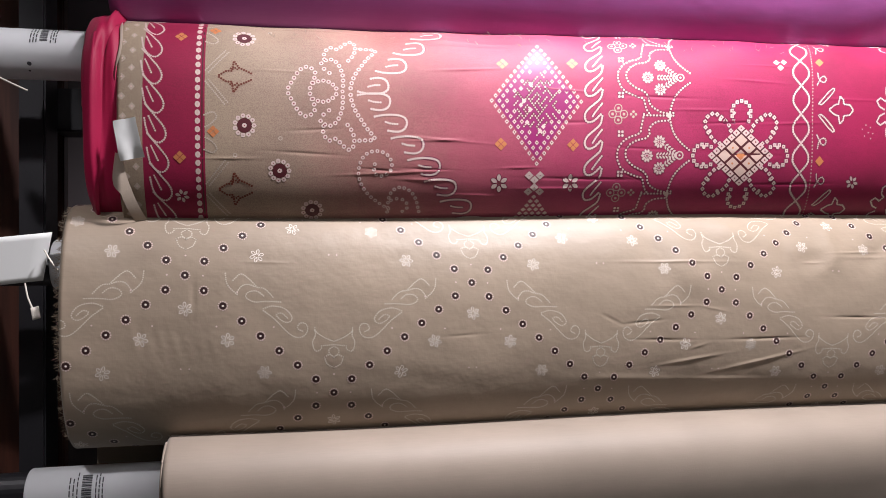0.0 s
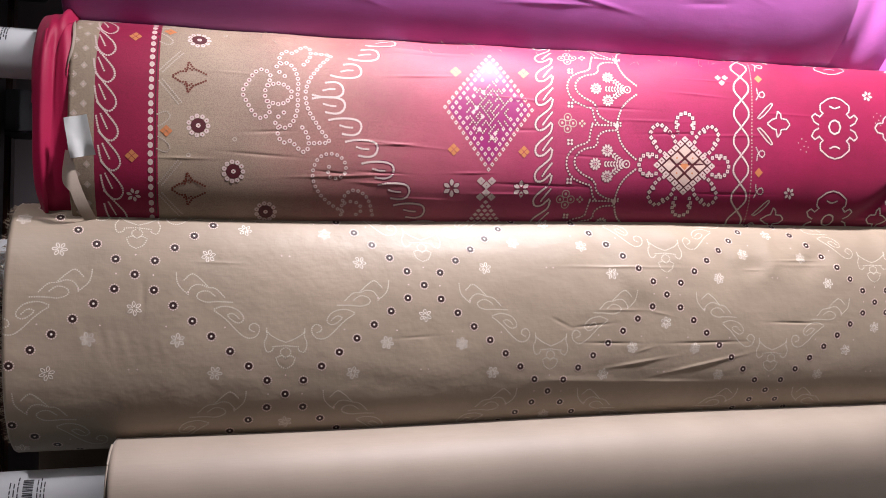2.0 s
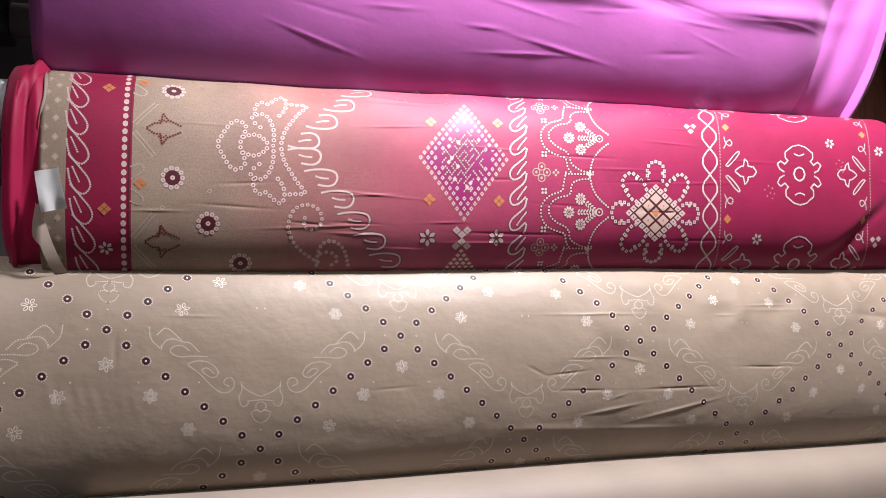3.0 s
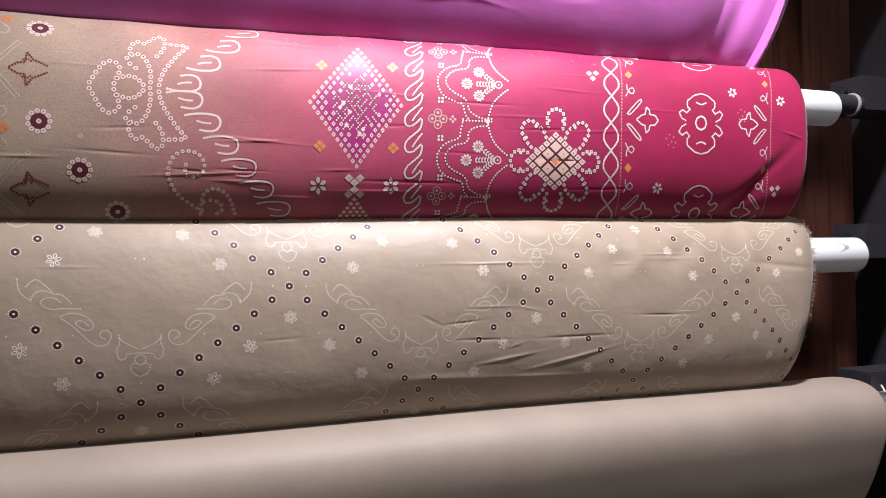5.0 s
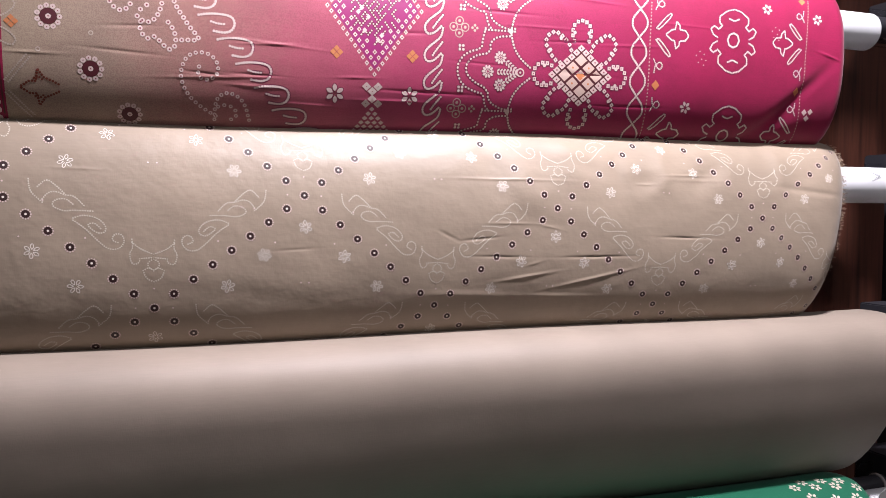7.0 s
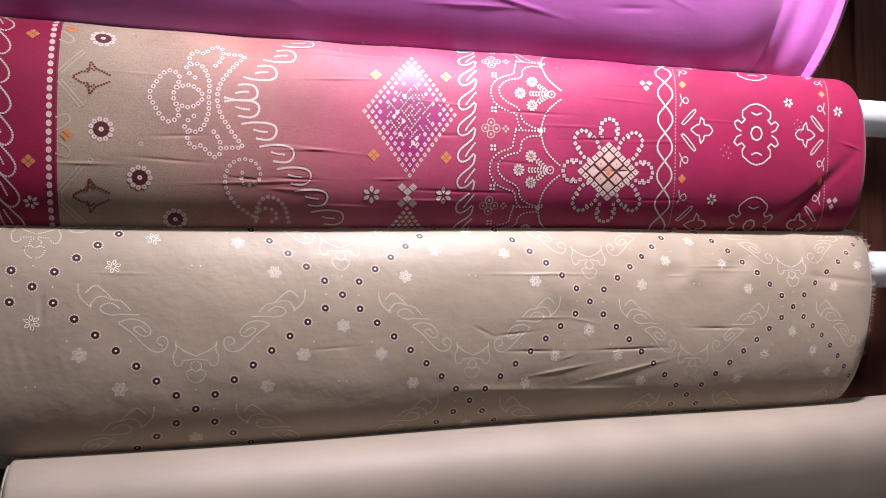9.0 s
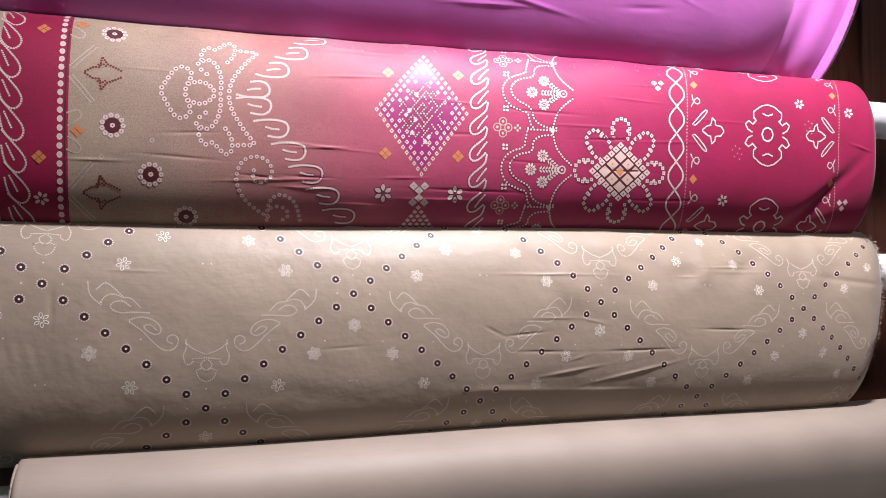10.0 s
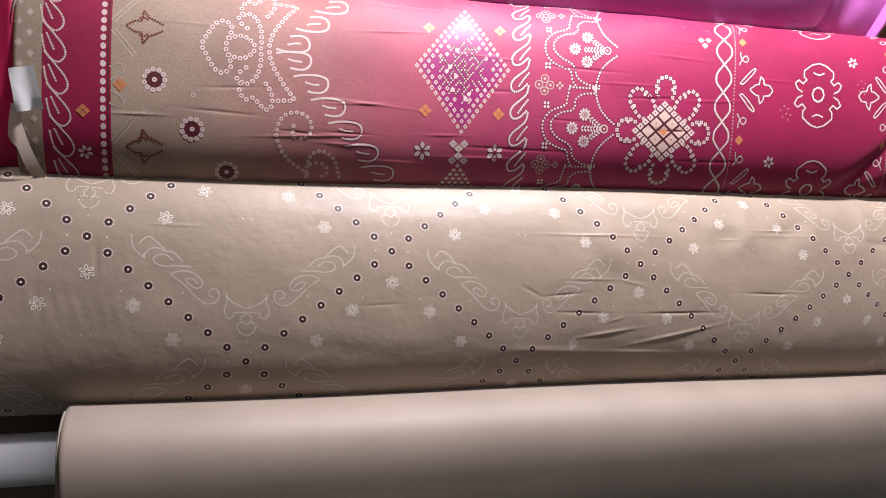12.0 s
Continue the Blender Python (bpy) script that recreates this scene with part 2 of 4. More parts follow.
def soften(path, rounds=2, closed=False):
    p = np.array(path, float)
    for _ in range(rounds):
        q = np.vstack([p, p[:1]]) if closed else p
        a, b = 0.75 * q[:-1] + 0.25 * q[1:], 0.25 * q[:-1] + 0.75 * q[1:]
        mid = np.stack([a, b], 1).reshape(-1, 2)
        p = mid if closed else np.vstack([p[:1], mid[1:-1], p[-1:]])
    return np.vstack([p, p[:1]]) if closed else p


def stepped(path, gap):
    d = np.r_[0, np.cumsum(np.hypot(*np.diff(path, axis=0).T))]
    n = max(2, round(d[-1] / gap) + 1)
    t = np.linspace(0, d[-1], n)
    return np.stack([np.interp(t, d, path[:, 0]), np.interp(t, d, path[:, 1])], -1)


class Print:
    """Ink motifs laid out on a roll's cloth in x and s, each a small flat piece that follows the cloth."""

    def __init__(self, roll, warp=None):
        self.roll, self.warp, self.pieces = roll, warp, []

    def disc(self, x, s, r, n=8, rs=None, turn=0.0):
        a = turn + 2 * np.pi * np.arange(n) / n
        rim = np.stack([r * np.cos(a), (rs or r) * np.sin(a)], -1)
        if r > 0.004:
            self.pieces.append((x, s) + rim * 0.5)
            for k in range(n):
                self.pieces.append((x, s) + np.array([rim[k] * 0.5, rim[k], rim[(k + 1) % n], rim[(k + 1) % n] * 0.5]))
        else:
            self.pieces.append((x, s) + rim)

    def diamond(self, x, s, rx, rs):
        if rx > 0.0034:
            return self.lozenge(x, s, rx, rs, math.ceil(rx / 0.0026))
        self.pieces.append(np.array([(x - rx, s), (x, s - rs), (x + rx, s), (x, s + rs)]))

    def lozenge(self, x, s, rx, rs, n=10):
        """A large diamond in small pieces, so that it bends with the cloth."""
        for i in range(n):
            for j in range(n):
                self.diamond(x + (i - j) / n * rx, s + ((i + j + 1) / n - 1) * rs, rx / n, rs / n)

    def petal(self, x, s, angle, r0, r1, w):
        d, e = np.array([math.cos(angle), math.sin(angle)]), np.array([-math.sin(angle), math.cos(angle)])
        pts = [(r0, 0), (r0 * 0.7 + r1 * 0.3, w * 0.8), (r0 * 0.4 + r1 * 0.6, w), (r0 * 0.1 + r1 * 0.9, w * 0.5), (r1, 0), (r0 * 0.1 + r1 * 0.9, -w * 0.5), (r0 * 0.4 + r1 * 0.6, -w), (r0 * 0.7 + r1 * 0.3, -w * 0.8)]
        self.pieces.append(np.array([(x, s) + p * d + q * e for p, q in pts]))

    def ribbon(self, path, width):
        p = np.asarray(path, float)
        d = np.gradient(p, axis=0)
        d /= np.maximum(np.hypot(d[:, :1], d[:, 1:]), 1e-9)
        n = np.stack([-d[:, 1], d[:, 0]], -1) * width / 2
        for k in range(len(p) - 1):
            self.pieces.append(np.array([p[k] - n[k], p[k + 1] - n[k + 1], p[k + 1] + n[k + 1], p[k] + n[k]]))

    def ring(self, x, s, r, width, n=14, rs=None):
        a = 2 * np.pi * np.arange(n + 1) / n
        self.ribbon(np.stack([x + r * np.cos(a), s + (rs or r) * np.sin(a)], -1), width)

    def beads(self, path, gap, r, n=7, soft=2, closed=False):
        for x, s in stepped(soften(path, soft, closed), gap):
            self.disc(x, s, r, n)

    def build(self, name, material, parent, label="", lift=0.0004, low=0.0, high=0.32):
        keep = [p for p in self.pieces if self.roll.x0 + 0.004 < p[:, 0].mean() < self.roll.x1 - 0.006 and low < p[:, 1].mean() < high]
        flat_points = np.vstack(keep)
        x, s = flat_points[:, 0], flat_points[:, 1]
        if self.warp:
            x, s = self.warp(x, s)
        place = self.roll.at(np.clip(x, self.roll.x0, self.roll.x1), s, lift)
        faces, k = [], 0
        for p in keep:
            faces.append(list(range(k, k + len(p))))
            k += len(p)
        return tagged(surface(name, (place, faces), material, parent, label), kind="stuff")


class Outlined(Print):
    """Pale ink with a thin dark line of dye round every mark."""

    shade = None

    def disc(self, x, s, r, n=8, rs=None, turn=0.0):
        super().disc(x, s, r, n, rs, turn)
        if x > 0.24:
            self.shade.disc(x, s, r + 0.0008, max(n, 6), rs and rs + 0.0008, turn)

    def petal(self, x, s, angle, r0, r1, w):
        super().petal(x, s, angle, r0, r1, w)
        if x > 0.24:
            self.shade.petal(x, s, angle, r0 - 0.0007, r1 + 0.0007, w + 0.0007)


# creases: x, s, half length, half width, height, slope
TAUPE_CREASES = [
    (0.539, 0.210, 0.030, 0.0017, 0.0017, -0.14), (0.625, 0.214, 0.044, 0.0017, 0.0018, -0.19), (0.548, 0.195, 0.009, 0.0013, 0.0011, -0.30),
    (0.445, 0.163, 0.010, 0.0013, -0.0014, 0.54), (0.482, 0.167, 0.019, 0.0013, -0.0013, -0.08), (0.506, 0.187, 0.027, 0.0013, -0.0012, 0.03),
    (0.627, 0.189, 0.037, 0.0014, -0.0015, 0.0), (0.748, 0.168, 0.031, 0.0013, -0.0014, 0.03), (0.518, 0.150, 0.024, 0.0012, 0.0009, 0.01),
    (0.566, 0.154, 0.012, 0.0012, 0.0009, 0.22), (0.519, 0.101, 0.053, 0.0013, 0.0011, 0.01), (0.695, 0.104, 0.010, 0.0012, 0.0009, 0.02),
    (0.757, 0.092, 0.027, 0.0013, 0.0010, -0.03), (0.580, 0.234, 0.041, 0.0022, 0.0010, 0.04), (0.010, 0.131, 0.0022, 0.013, -0.0014, 0.0)]
TAUPE_CREASES += [(0.08, 0.097, 0.0225, 0.0013, 0.0006, 0.03), (0.28, 0.176, 0.0165, 0.0013, -0.0007, -0.05), (0.47, 0.229, 0.05, 0.004, 0.0012, 0.05)]
TAUPE_CREASES += [
    (0.6, 0.075, 0.022, 0.026, 0.0034, 0.3), (0.72, 0.08, 0.014, 0.030, 0.0036, 0.2), (0.5, 0.085, 0.018, 0.028, -0.0030, 0.2),
    (0.82, 0.088, 0.015, 0.030, 0.0036, 0.1), (0.9, 0.075, 0.012, 0.032, 0.0034, 0.1), (0.66, 0.09, 0.011, 0.022, -0.0030, 0.1),
    (0.95, 0.11, 0.05, 0.004, -0.0016, 0.1), (0.77, 0.098, 0.0375, 0.00192, 0.00063, 0), (0.28, 0.07, 0.09, 0.01, -0.0012, 0.02),
    (0.985, 0.14, 0.02, 0.02, -0.0018, 0.1), (0.99, 0.19, 0.02, 0.012, 0.0015, -0.2), (0.25, 0.225, 0.06, 0.012, -0.001, 0.12)]
TAUPE_CREASES += [(-0.045 + 0.0125 * k, 0.172 + 0.002 * k, 0.0052, 0.012, 0.0006 - 0.00006 * k, 1.5 + 0.15 * k) for k in range(8)]
TAUPE_CREASES = [(x, s, length, width, height * 0.62, slope) for x, s, length, width, height, slope in TAUPE_CREASES]
pucker = random.Random(12)
TAUPE_CREASES += [(pucker.uniform(0.42, 1.0), pucker.uniform(0.055, 0.125), pucker.uniform(0.010, 0.028), pucker.uniform(0.010, 0.022), pucker.choice((-1, 1)) * pucker.uniform(0.0007, 0.0016), pucker.uniform(-0.6, 0.6)) for _ in range(18)]
MAGENTA_CREASES = [
    (0.29, 0.093, 0.03, 0.00132, 0.00062, -0.05), (0.26, 0.17, 0.045, 0.0012, 0.0005, 0.08), (0.12, 0.185, 0.03, 0.0012, -0.00056, 0.06),
    (0.4, 0.151, 0.025, 0.00132, -0.00062, -0.03), (0.045, 0.19, 0.022, 0.0012, 0.00062, 0), (0.63, 0.1, 0.03, 0.00132, 0.0005, 0.05),
    (0.42, 0.212, 0.05, 0.00132, -0.00056, 0.02), (0.1, 0.1, 0.03, 0.0012, 0.00037, 0.04), (0.97, 0.145, 0.016, 0.0018, 0.00112, 0.25),
    (0.93, 0.195, 0.04, 0.012, -0.0035, -0.8), (0.9, 0.23, 0.06, 0.016, -0.003, -0.6), (0.56, 0.135, 0.04, 0.0012, 0.00043, 0),
    (0.13, 0.04, 0.04, 0.0018, 0.00087, 0.1), (0.3, 0.055, 0.05, 0.0018, 0.00062, 0.05), (0.75, 0.12, 0.05, 0.0012, 0.00037, 0.02)]
PURPLE_CREASES = [
    (0.18, 0.135, 0.035, 0.003, 0.0018, 0.22), (0.33, 0.165, 0.04, 0.003, 0.0016, 0.2), (0.05, 0.155, 0.05, 0.003, 0.0012, 0.1),
    (0.45, 0.185, 0.12, 0.010, 0.0045, 0.02), (0.62, 0.187, 0.05, 0.012, -0.0040, 0.1), (0.80, 0.185, 0.10, 0.012, 0.0045, -0.05),
    (0.90, 0.17, 0.030, 0.05, -0.009, 0.0), (0.955, 0.16, 0.020, 0.05, 0.006, 0.0), (0.30, 0.11, 0.2, 0.02, 0.002, 0.1), (0.70, 0.12, 0.12, 0.02, 0.002, -0.1),
    (0.950, 0.15, 0.045, 0.070, -0.010, -3.0), (0.50, 0.145, 0.15, 0.006, 0.0022, 0.06), (0.15, 0.175, 0.08, 0.006, 0.0020, 0.05)]
PURPLE_CREASES += [(pucker.uniform(-0.02, 0.85), pucker.uniform(0.10, 0.27), pucker.uniform(0.015, 0.06), pucker.uniform(0.0012, 0.003), pucker.choice((-1, 1)) * pucker.uniform(0.0002, 0.0008), pucker.uniform(-0.1, 0.35)) for _ in range(34)]
MAGENTA_CREASES += [(pucker.uniform(0.05, 0.75), pucker.uniform(0.05, 0.23), pucker.uniform(0.015, 0.05), pucker.uniform(0.0009, 0.0014), pucker.choice((-1, 1)) * pucker.uniform(0.0004, 0.0008), pucker.uniform(-0.06, 0.1)) for _ in range(18)]
MAGENTA_CREASES += [(0.02 + 0.06 * k, 0.05, 0.028, 0.02, 0.0016 * (-1) ** k, 0.0) for k in range(14)]


def purple_fold(x, s):
    """The turned-back end of the purple cloth: a slack hollow that meets a flat strip in a firm slanted crease."""
    edge = 0.930 - 0.22 * (s - 0.05)
    u, hang = x - edge, smoothstep(0.02, 0.12, s)
    slack = -0.026 * np.exp(-np.abs(u) / 0.060)
    strip = -0.026 + 0.04 * np.clip(u, 0, 0.12)
    return hang * np.where(u < 0, slack, strip)


purple = Roll(1.765, 1.83, 1.545, -0.030, 0.120, -0.085, 1.015, 0.02, 0.006, power=0.93, lean=0.14, slant=0.050, waist=0.08, ripples=PURPLE_CREASES, fold=purple_fold)
magenta = Roll(1.528, 1.572, 1.345, 0.000, 0.145, -0.064, 1.019, 0.004, 0.032, tilt=0.014, slant=0.012, ripples=MAGENTA_CREASES)
magenta_under = Roll(1.528, 1.561, 1.350, 0.004, 0.140, -0.094, 0.0, 0.005, 0.04, ripples=[
    (-0.082, 0.06, 0.0060, 0.045, 0.0030, 0.0), (-0.070, 0.045, 0.0050, 0.030, 0.0050, 0.0), (-0.087, 0.17, 0.0060, 0.07, 0.0016, 0.0),
    (-0.073, 0.17, 0.0070, 0.06, -0.0030, 0.0), (-0.066, 0.09, 0.0040, 0.03, 0.0024, 0.0), (-0.078, 0.25, 0.0060, 0.05, 0.0018, 0.0), (-0.068, 0.012, 0.010, 0.012, 0.0070, 0.0),
    (-0.088, 0.035, 0.0022, 0.05, -0.0022, 0.0), (-0.076, 0.09, 0.0022, 0.06, -0.0026, -1.5), (-0.084, 0.12, 0.0025, 0.07, 0.0016, 0.8)])
taupe = Roll(1.310, 1.371, 1.1205, -0.005, 0.140, -0.118, 1.036, 0.008, 0.06, slant=0.055, waist=0.1295, ripples=TAUPE_CREASES)
plain = Roll(1.075, 1.1355, 0.900, -0.052, 0.115, -0.020, 1.106, 0.006, 0.022, power=0.80, lean=0.22, tilt=-0.003, slant=0.042, waist=0.080)
green = Roll(0.850, 0.914, 0.670, -0.075, 0.100, -0.10, 1.044, 0.01, 0.04, tube_y=0.03)

# ---------------------------------------------------------------- setting
def slab(name, box, material, label):
    return tagged(link_mesh(name, block(bmesh.new(), *box, bevel=0), material), label, "wall", kind="structure")


# floor is out of view; its pale tone bounces light upwards
floor_mat = flat("pale_bounce_floor", rgb(182, 176, 170), 0.4, 0.15, 5)
ceiling_mat = flat("white_ceiling_paint", rgb(205, 203, 200), 0.8, 0.05, 5)
tagged(slab("floor", (-3.0, 4.0, -3.5, 0.9, -0.06, 0.0), floor_mat, "unseen shop floor, made pale to bounce light up"), "", "floor")
tagged(slab("ceiling", (-3.0, 4.0, -3.5, 0.9, 3.0, 3.06), ceiling_mat, "white painted shop ceiling"), "", "ceiling")
slab("wall_north", (-3.0, 4.0, 0.62, 0.70, 0.0, 3.0), wall_paint, "dark grey wall behind the fabric rack")
# out-of-view wall, white only to reflect light onto the rolls
slab("wall_south", (-3.0, 4.0, -3.58, -3.5, 0.0, 3.0), ceiling_mat, "unseen south wall, made white to bounce light back")
slab("wall_west", (-3.08, -3.0, -3.5, 0.62, 0.0, 3.0), wall_paint, "grey shop side wall")
slab("wall_east", (4.0, 4.08, -3.5, 0.62, 0.0, 3.0), wall_paint, "grey shop side wall")

# ---------------------------------------------------------------- rack
rack = thing("fabric_rack", "black steel fabric rack with brown wood back panel", "rack")
part("back_panel", block(bmesh.new(), 0.302, 1.75, 0.30, 0.32, 0.05, 2.4), wood, rack, "dark brown wood veneer back panel")
part("back_panel", block(bmesh.new(), -0.9, 0.298, 0.56, 0.58, 0.05, 2.4), panel_paint, rack, "dark grey back panel")
part("side_panel", block(bmesh.new(), -0.62, -0.172, 0.24, 0.26, 0.05, 2.4), wood, rack, "dark brown wood veneer panel")
part("post", block(bmesh.new(), -0.196, -0.168, 0.15, 0.20, 0.0, 2.5), black_steel, rack)
part("post", block(bmesh.new(), 1.262, 1.318, 0.10, 0.17, 0.0, 2.5), black_steel, rack)
part("rail", block(bmesh.new(), 1.319, 1.330, 0.085, 0.10, 0.0, 2.5), black_steel, rack)
for z in (1.759, 1.535, 1.311, 1.087, 0.863):
    part("bracket", block(bmesh.new(), 1.162, 1.262, 0.058, 0.12, z - 0.008, z + 0.046), black_steel, rack)
    part("peg", rod(bmesh.new(), 1.06, 1.165, 0.07, z + 0.002, 0.0145), black_steel, rack)
    part("acrylic_stop", block(bmesh.new(), 1.126, 1.162, 0.084, 0.087, z - 0.022, z + 0.032, 0.0008), acrylic, rack, "clear acrylic stop plate")
    part("washer", rod(bmesh.new(), 1.150, 1.155, 0.07, z + 0.002, 0.017), shaded_tube_washer, rack, "pale plastic washer on the peg")
    part("bracket", block(bmesh.new(), -0.330, -0.262, 0.060, 0.16, z - 0.012, z + 0.042), black_steel, rack)
    part("peg", rod(bmesh.new(), -0.264, -0.06, 0.07, z - 0.006, 0.0165), black_steel, rack)
for z in (1.672, 1.497):
    part("rear_arm", block(bmesh.new(), -0.176, -0.137, 0.205, 0.255, z - 0.026, z + 0.026), black_steel, rack)
    part("rear_tube", pipe(bmesh.new(), -0.139, 0.30, 0.23, z, 0.0215), shaded_tube_washer, rack, "cardboard tube behind the rolls, shade put into its grey", True)


def fabric_roll(name, roll, material, tube, label, tube_material=None, tube_r=0.0258, detail=(300, 150, 60)):
    """A tube with the cloth wound on it."""
    top = thing(name, label, "fabric roll", "fabric rolls on the rack")
    if tube:
        part("tube", pipe(bmesh.new(), tube[0], tube[1], *roll.tube, tube_r), tube_material or white_card, top, "white cardboard tube", True)
    wrap = surface("cloth", roll.cloth_mesh(*detail), material, top)
    return top, wrap


purple_roll, purple_wrap = fabric_roll("fabric_roll", purple, purple_cloth, (-0.16, 1.15), "plain bright purple satin fabric roll on the rack", detail=(460, 150, 60))
magenta_roll, magenta_wrap = fabric_roll("fabric_roll", magenta, ombre_cloth, (-0.187, 1.106), "magenta to taupe ombre fabric roll with white dotted print", detail=(480, 300, 60))
surface("cloth_end", magenta_under.cloth_mesh(90, 150, 60), magenta_cloth, magenta_roll, "folded plain magenta cloth end")
taupe_roll, taupe_wrap = fabric_roll("fabric_roll", taupe, taupe_cloth, (-0.135, 1.152), "taupe fabric roll printed with dark dots and vine chevrons", detail=(480, 320, 60))
plain_roll, plain_wrap = fabric_roll("fabric_roll", plain, plain_cloth, (-0.159, 1.20), "plain taupe fabric roll on a white tube")
green_roll, green_wrap = fabric_roll("fabric_roll", green, green_cloth, (-0.16, 1.17), "green fabric roll with white flower print")

# ---------------------------------------------------------------- print on the magenta roll
white_ink = flat("white_print", rgb(208, 186, 180), 0.6, 0.12, 300)
pale_ink = flat("pale_print", rgb(180, 164, 150), 0.55, 0.10, 300)
red_ink = flat("dark_red_print", rgb(78, 18, 28), 0.55, 0.15, 300)
rust_ink = flat("rust_print", rgb(104, 44, 26), 0.55, 0.15, 300)
orange_ink = flat("orange_print", rgb(196, 122, 76), 0.55, 0.15, 300)
brown_ink = flat("dark_brown_print", rgb(46, 20, 19), 0.55, 0.15, 300)
shade_ink = flat("dark_magenta_dye", rgb(112, 22, 62), 0.5, 0.2, 200)
purple_ink = flat("purple_dye_print", rgb(146, 22, 100), 0.5, 0.2, 90)
eye_ink = flat("soft_red_print", rgb(126, 56, 66), 0.55, 0.15, 300)
beige_ink = flat("beige_print", rgb(204, 178, 166), 0.55, 0.1, 300)


def magenta_warp(x, s):
    """The cloth is pulled a little askew towards the top and the bottom."""
    up, down = np.clip((0.16 - s) / 0.11, 0, 1.3) ** 2, np.clip((s - 0.17) / 0.085, 0, 1.5) ** 2
    return x + 0.026 * np.maximum(x, 0) * up + 0.010 * np.maximum(x, 0) * down, s


shade, pale, red, rust, orange, eyes, dyed, beige = [Print(magenta, magenta_warp) for _ in range(8)]
white = Outlined(magenta, magenta_warp)
white.shade = shade


def ringed(x, s, r=0.0024):
    """A white tied dot with a darker eye."""
    white.disc(x, s, r * 0.88, 9)
    eyes.disc(x, s, r * 0.36, 6)


def hook(x, s, w, h, flip=1, r=0.00115):
    """A beaded paisley hook that bulges away from its spine, with a short tongue inside."""
    path = [(0, 0.10), (0.25, 0.0), (0.65, -0.02), (0.95, 0.10), (1.02, 0.45), (0.92, 0.80), (0.70, 0.92), (0.42, 0.84)]
    turn = (lambda v: v) if flip > 0 else (lambda v: 1 - v)
    white.beads([(x + w * u, s + h * turn(v)) for u, v in path], 0.0025, r)
    white.beads([(x + w * u, s + h * turn(v)) for u, v in ((0.34, 0.38), (0.52, 0.47), (0.70, 0.48))], 0.0023, r * 0.9, soft=0)


def bloom(pr, x, s, r, petals=6, turn=0.3, outline=True):
    for k in range(petals):
        pr.petal(x, s, turn + 2 * math.pi * k / petals, r * 0.22, r, r * 0.24)


def quatrefoil(x, s, r):
    for k in range(4):
        a = k * math.pi / 2
        pale.ring(x + r * 0.6 * math.cos(a), s + r * 0.6 * math.sin(a), r * 0.40, 0.0010, 10)
        pale.disc(x + r * 0.6 * math.cos(a), s + r * 0.6 * math.sin(a), r * 0.16, 6)


def orange_cross(x, s, r=0.0065):
    for dx, ds in ((0, -1), (0, 1), (1, 0), (-1, 0)):
        orange.diamond(x + dx * r * 0.52, s + ds * r * 0.52, r * 0.46, r * 0.46)


# border squares, hook column and dotted line at the left selvedge
for k in range(28):
    pale.diamond(-0.0570 + 0.009 * (k % 2) + 0.004 * smoothstep(0.1, 0.2, 0.01 * k), 0.012 + 0.0098 * k, 0.0034, 0.0040)
    beige.diamond(-0.0570 + 0.009 * (k % 2) + 0.004 * smoothstep(0.1, 0.2, 0.01 * k), 0.012 + 0.0098 * k, 0.0012, 0.0014)
for k in range(9):
    s0 = 0.0300 + 0.0290 * k
    x0 = 0.07 * max(0.0, s0 - 0.105)
    white.beads([(x0 + u, s0 + v) for u, v in ((-0.040, -0.038), (-0.031, -0.027), (-0.0215, -0.015), (-0.0200, -0.006), (-0.0262, 0.001), (-0.0335, -0.003), (-0.0385, -0.011), (-0.0405, -0.024))], 0.0023, 0.00110)
    white.beads([(x0 - 0.0365, s0 - 0.026), (x0 - 0.0335, s0 - 0.019), (x0 - 0.0305, s0 - 0.012)], 0.0021, 0.0010)
for k in range(36):
    white.disc(0.0142, 0.012 + 0.0083 * k, 0.0026, 8, 0.0032)
    beige.disc(0.0142, 0.012 + 0.0083 * k, 0.0009, 6, 0.0012)
red.ribbon([(0.0185, 0.005 + 0.01 * k) for k in range(31)], 0.0014)
for s0 in (0.061, 0.189, 0.270):
    orange_cross(-0.003, s0)
bloom(white, -0.002, 0.228, 0.007, 6)

# taupe field: chevrons, stars, red flowers
for s0 in (-0.007, 0.107, 0.2214):
    for e in (-1, 1):
        pale.beads([(0.0215, s0 + e * 0.006), (0.0400, s0 + e * 0.029)], 0.0021, 0.00095, 6, 0)
        pale.beads([(0.0245, s0 + e * 0.004), (0.0430, s0 + e * 0.027)], 0.0021, 0.00095, 6, 0)
        pale.beads([(0.0205, s0 + e * 0.040), (0.0290, s0 + e * 0.036), (0.0335, s0 + e * 0.042), (0.0270, s0 + e * 0.049), (0.0215, s0 + e * 0.052)], 0.0021, 0.00095, 6, 1)
        rust.beads([(u, s0 + e * v) for u, v in ((0.0345, 0.001), (0.0415, 0.0058), (0.0470, 0.0058), (0.0485, 0.0170), (0.0535, 0.0095), (0.0600, 0.0065), (0.0655, 0.0035))], 0.0027, 0.00125, 6, 0)
        rust.beads([(u, s0 + e * v) for u, v in ((0.0455, 0.0085), (0.0490, 0.0100), (0.0520, 0.0075))], 0.0027, 0.0011, 6, 0)
for s0 in (0.050, 0.1635, 0.275):
    orange_cross(0.029, s0, 0.0062)
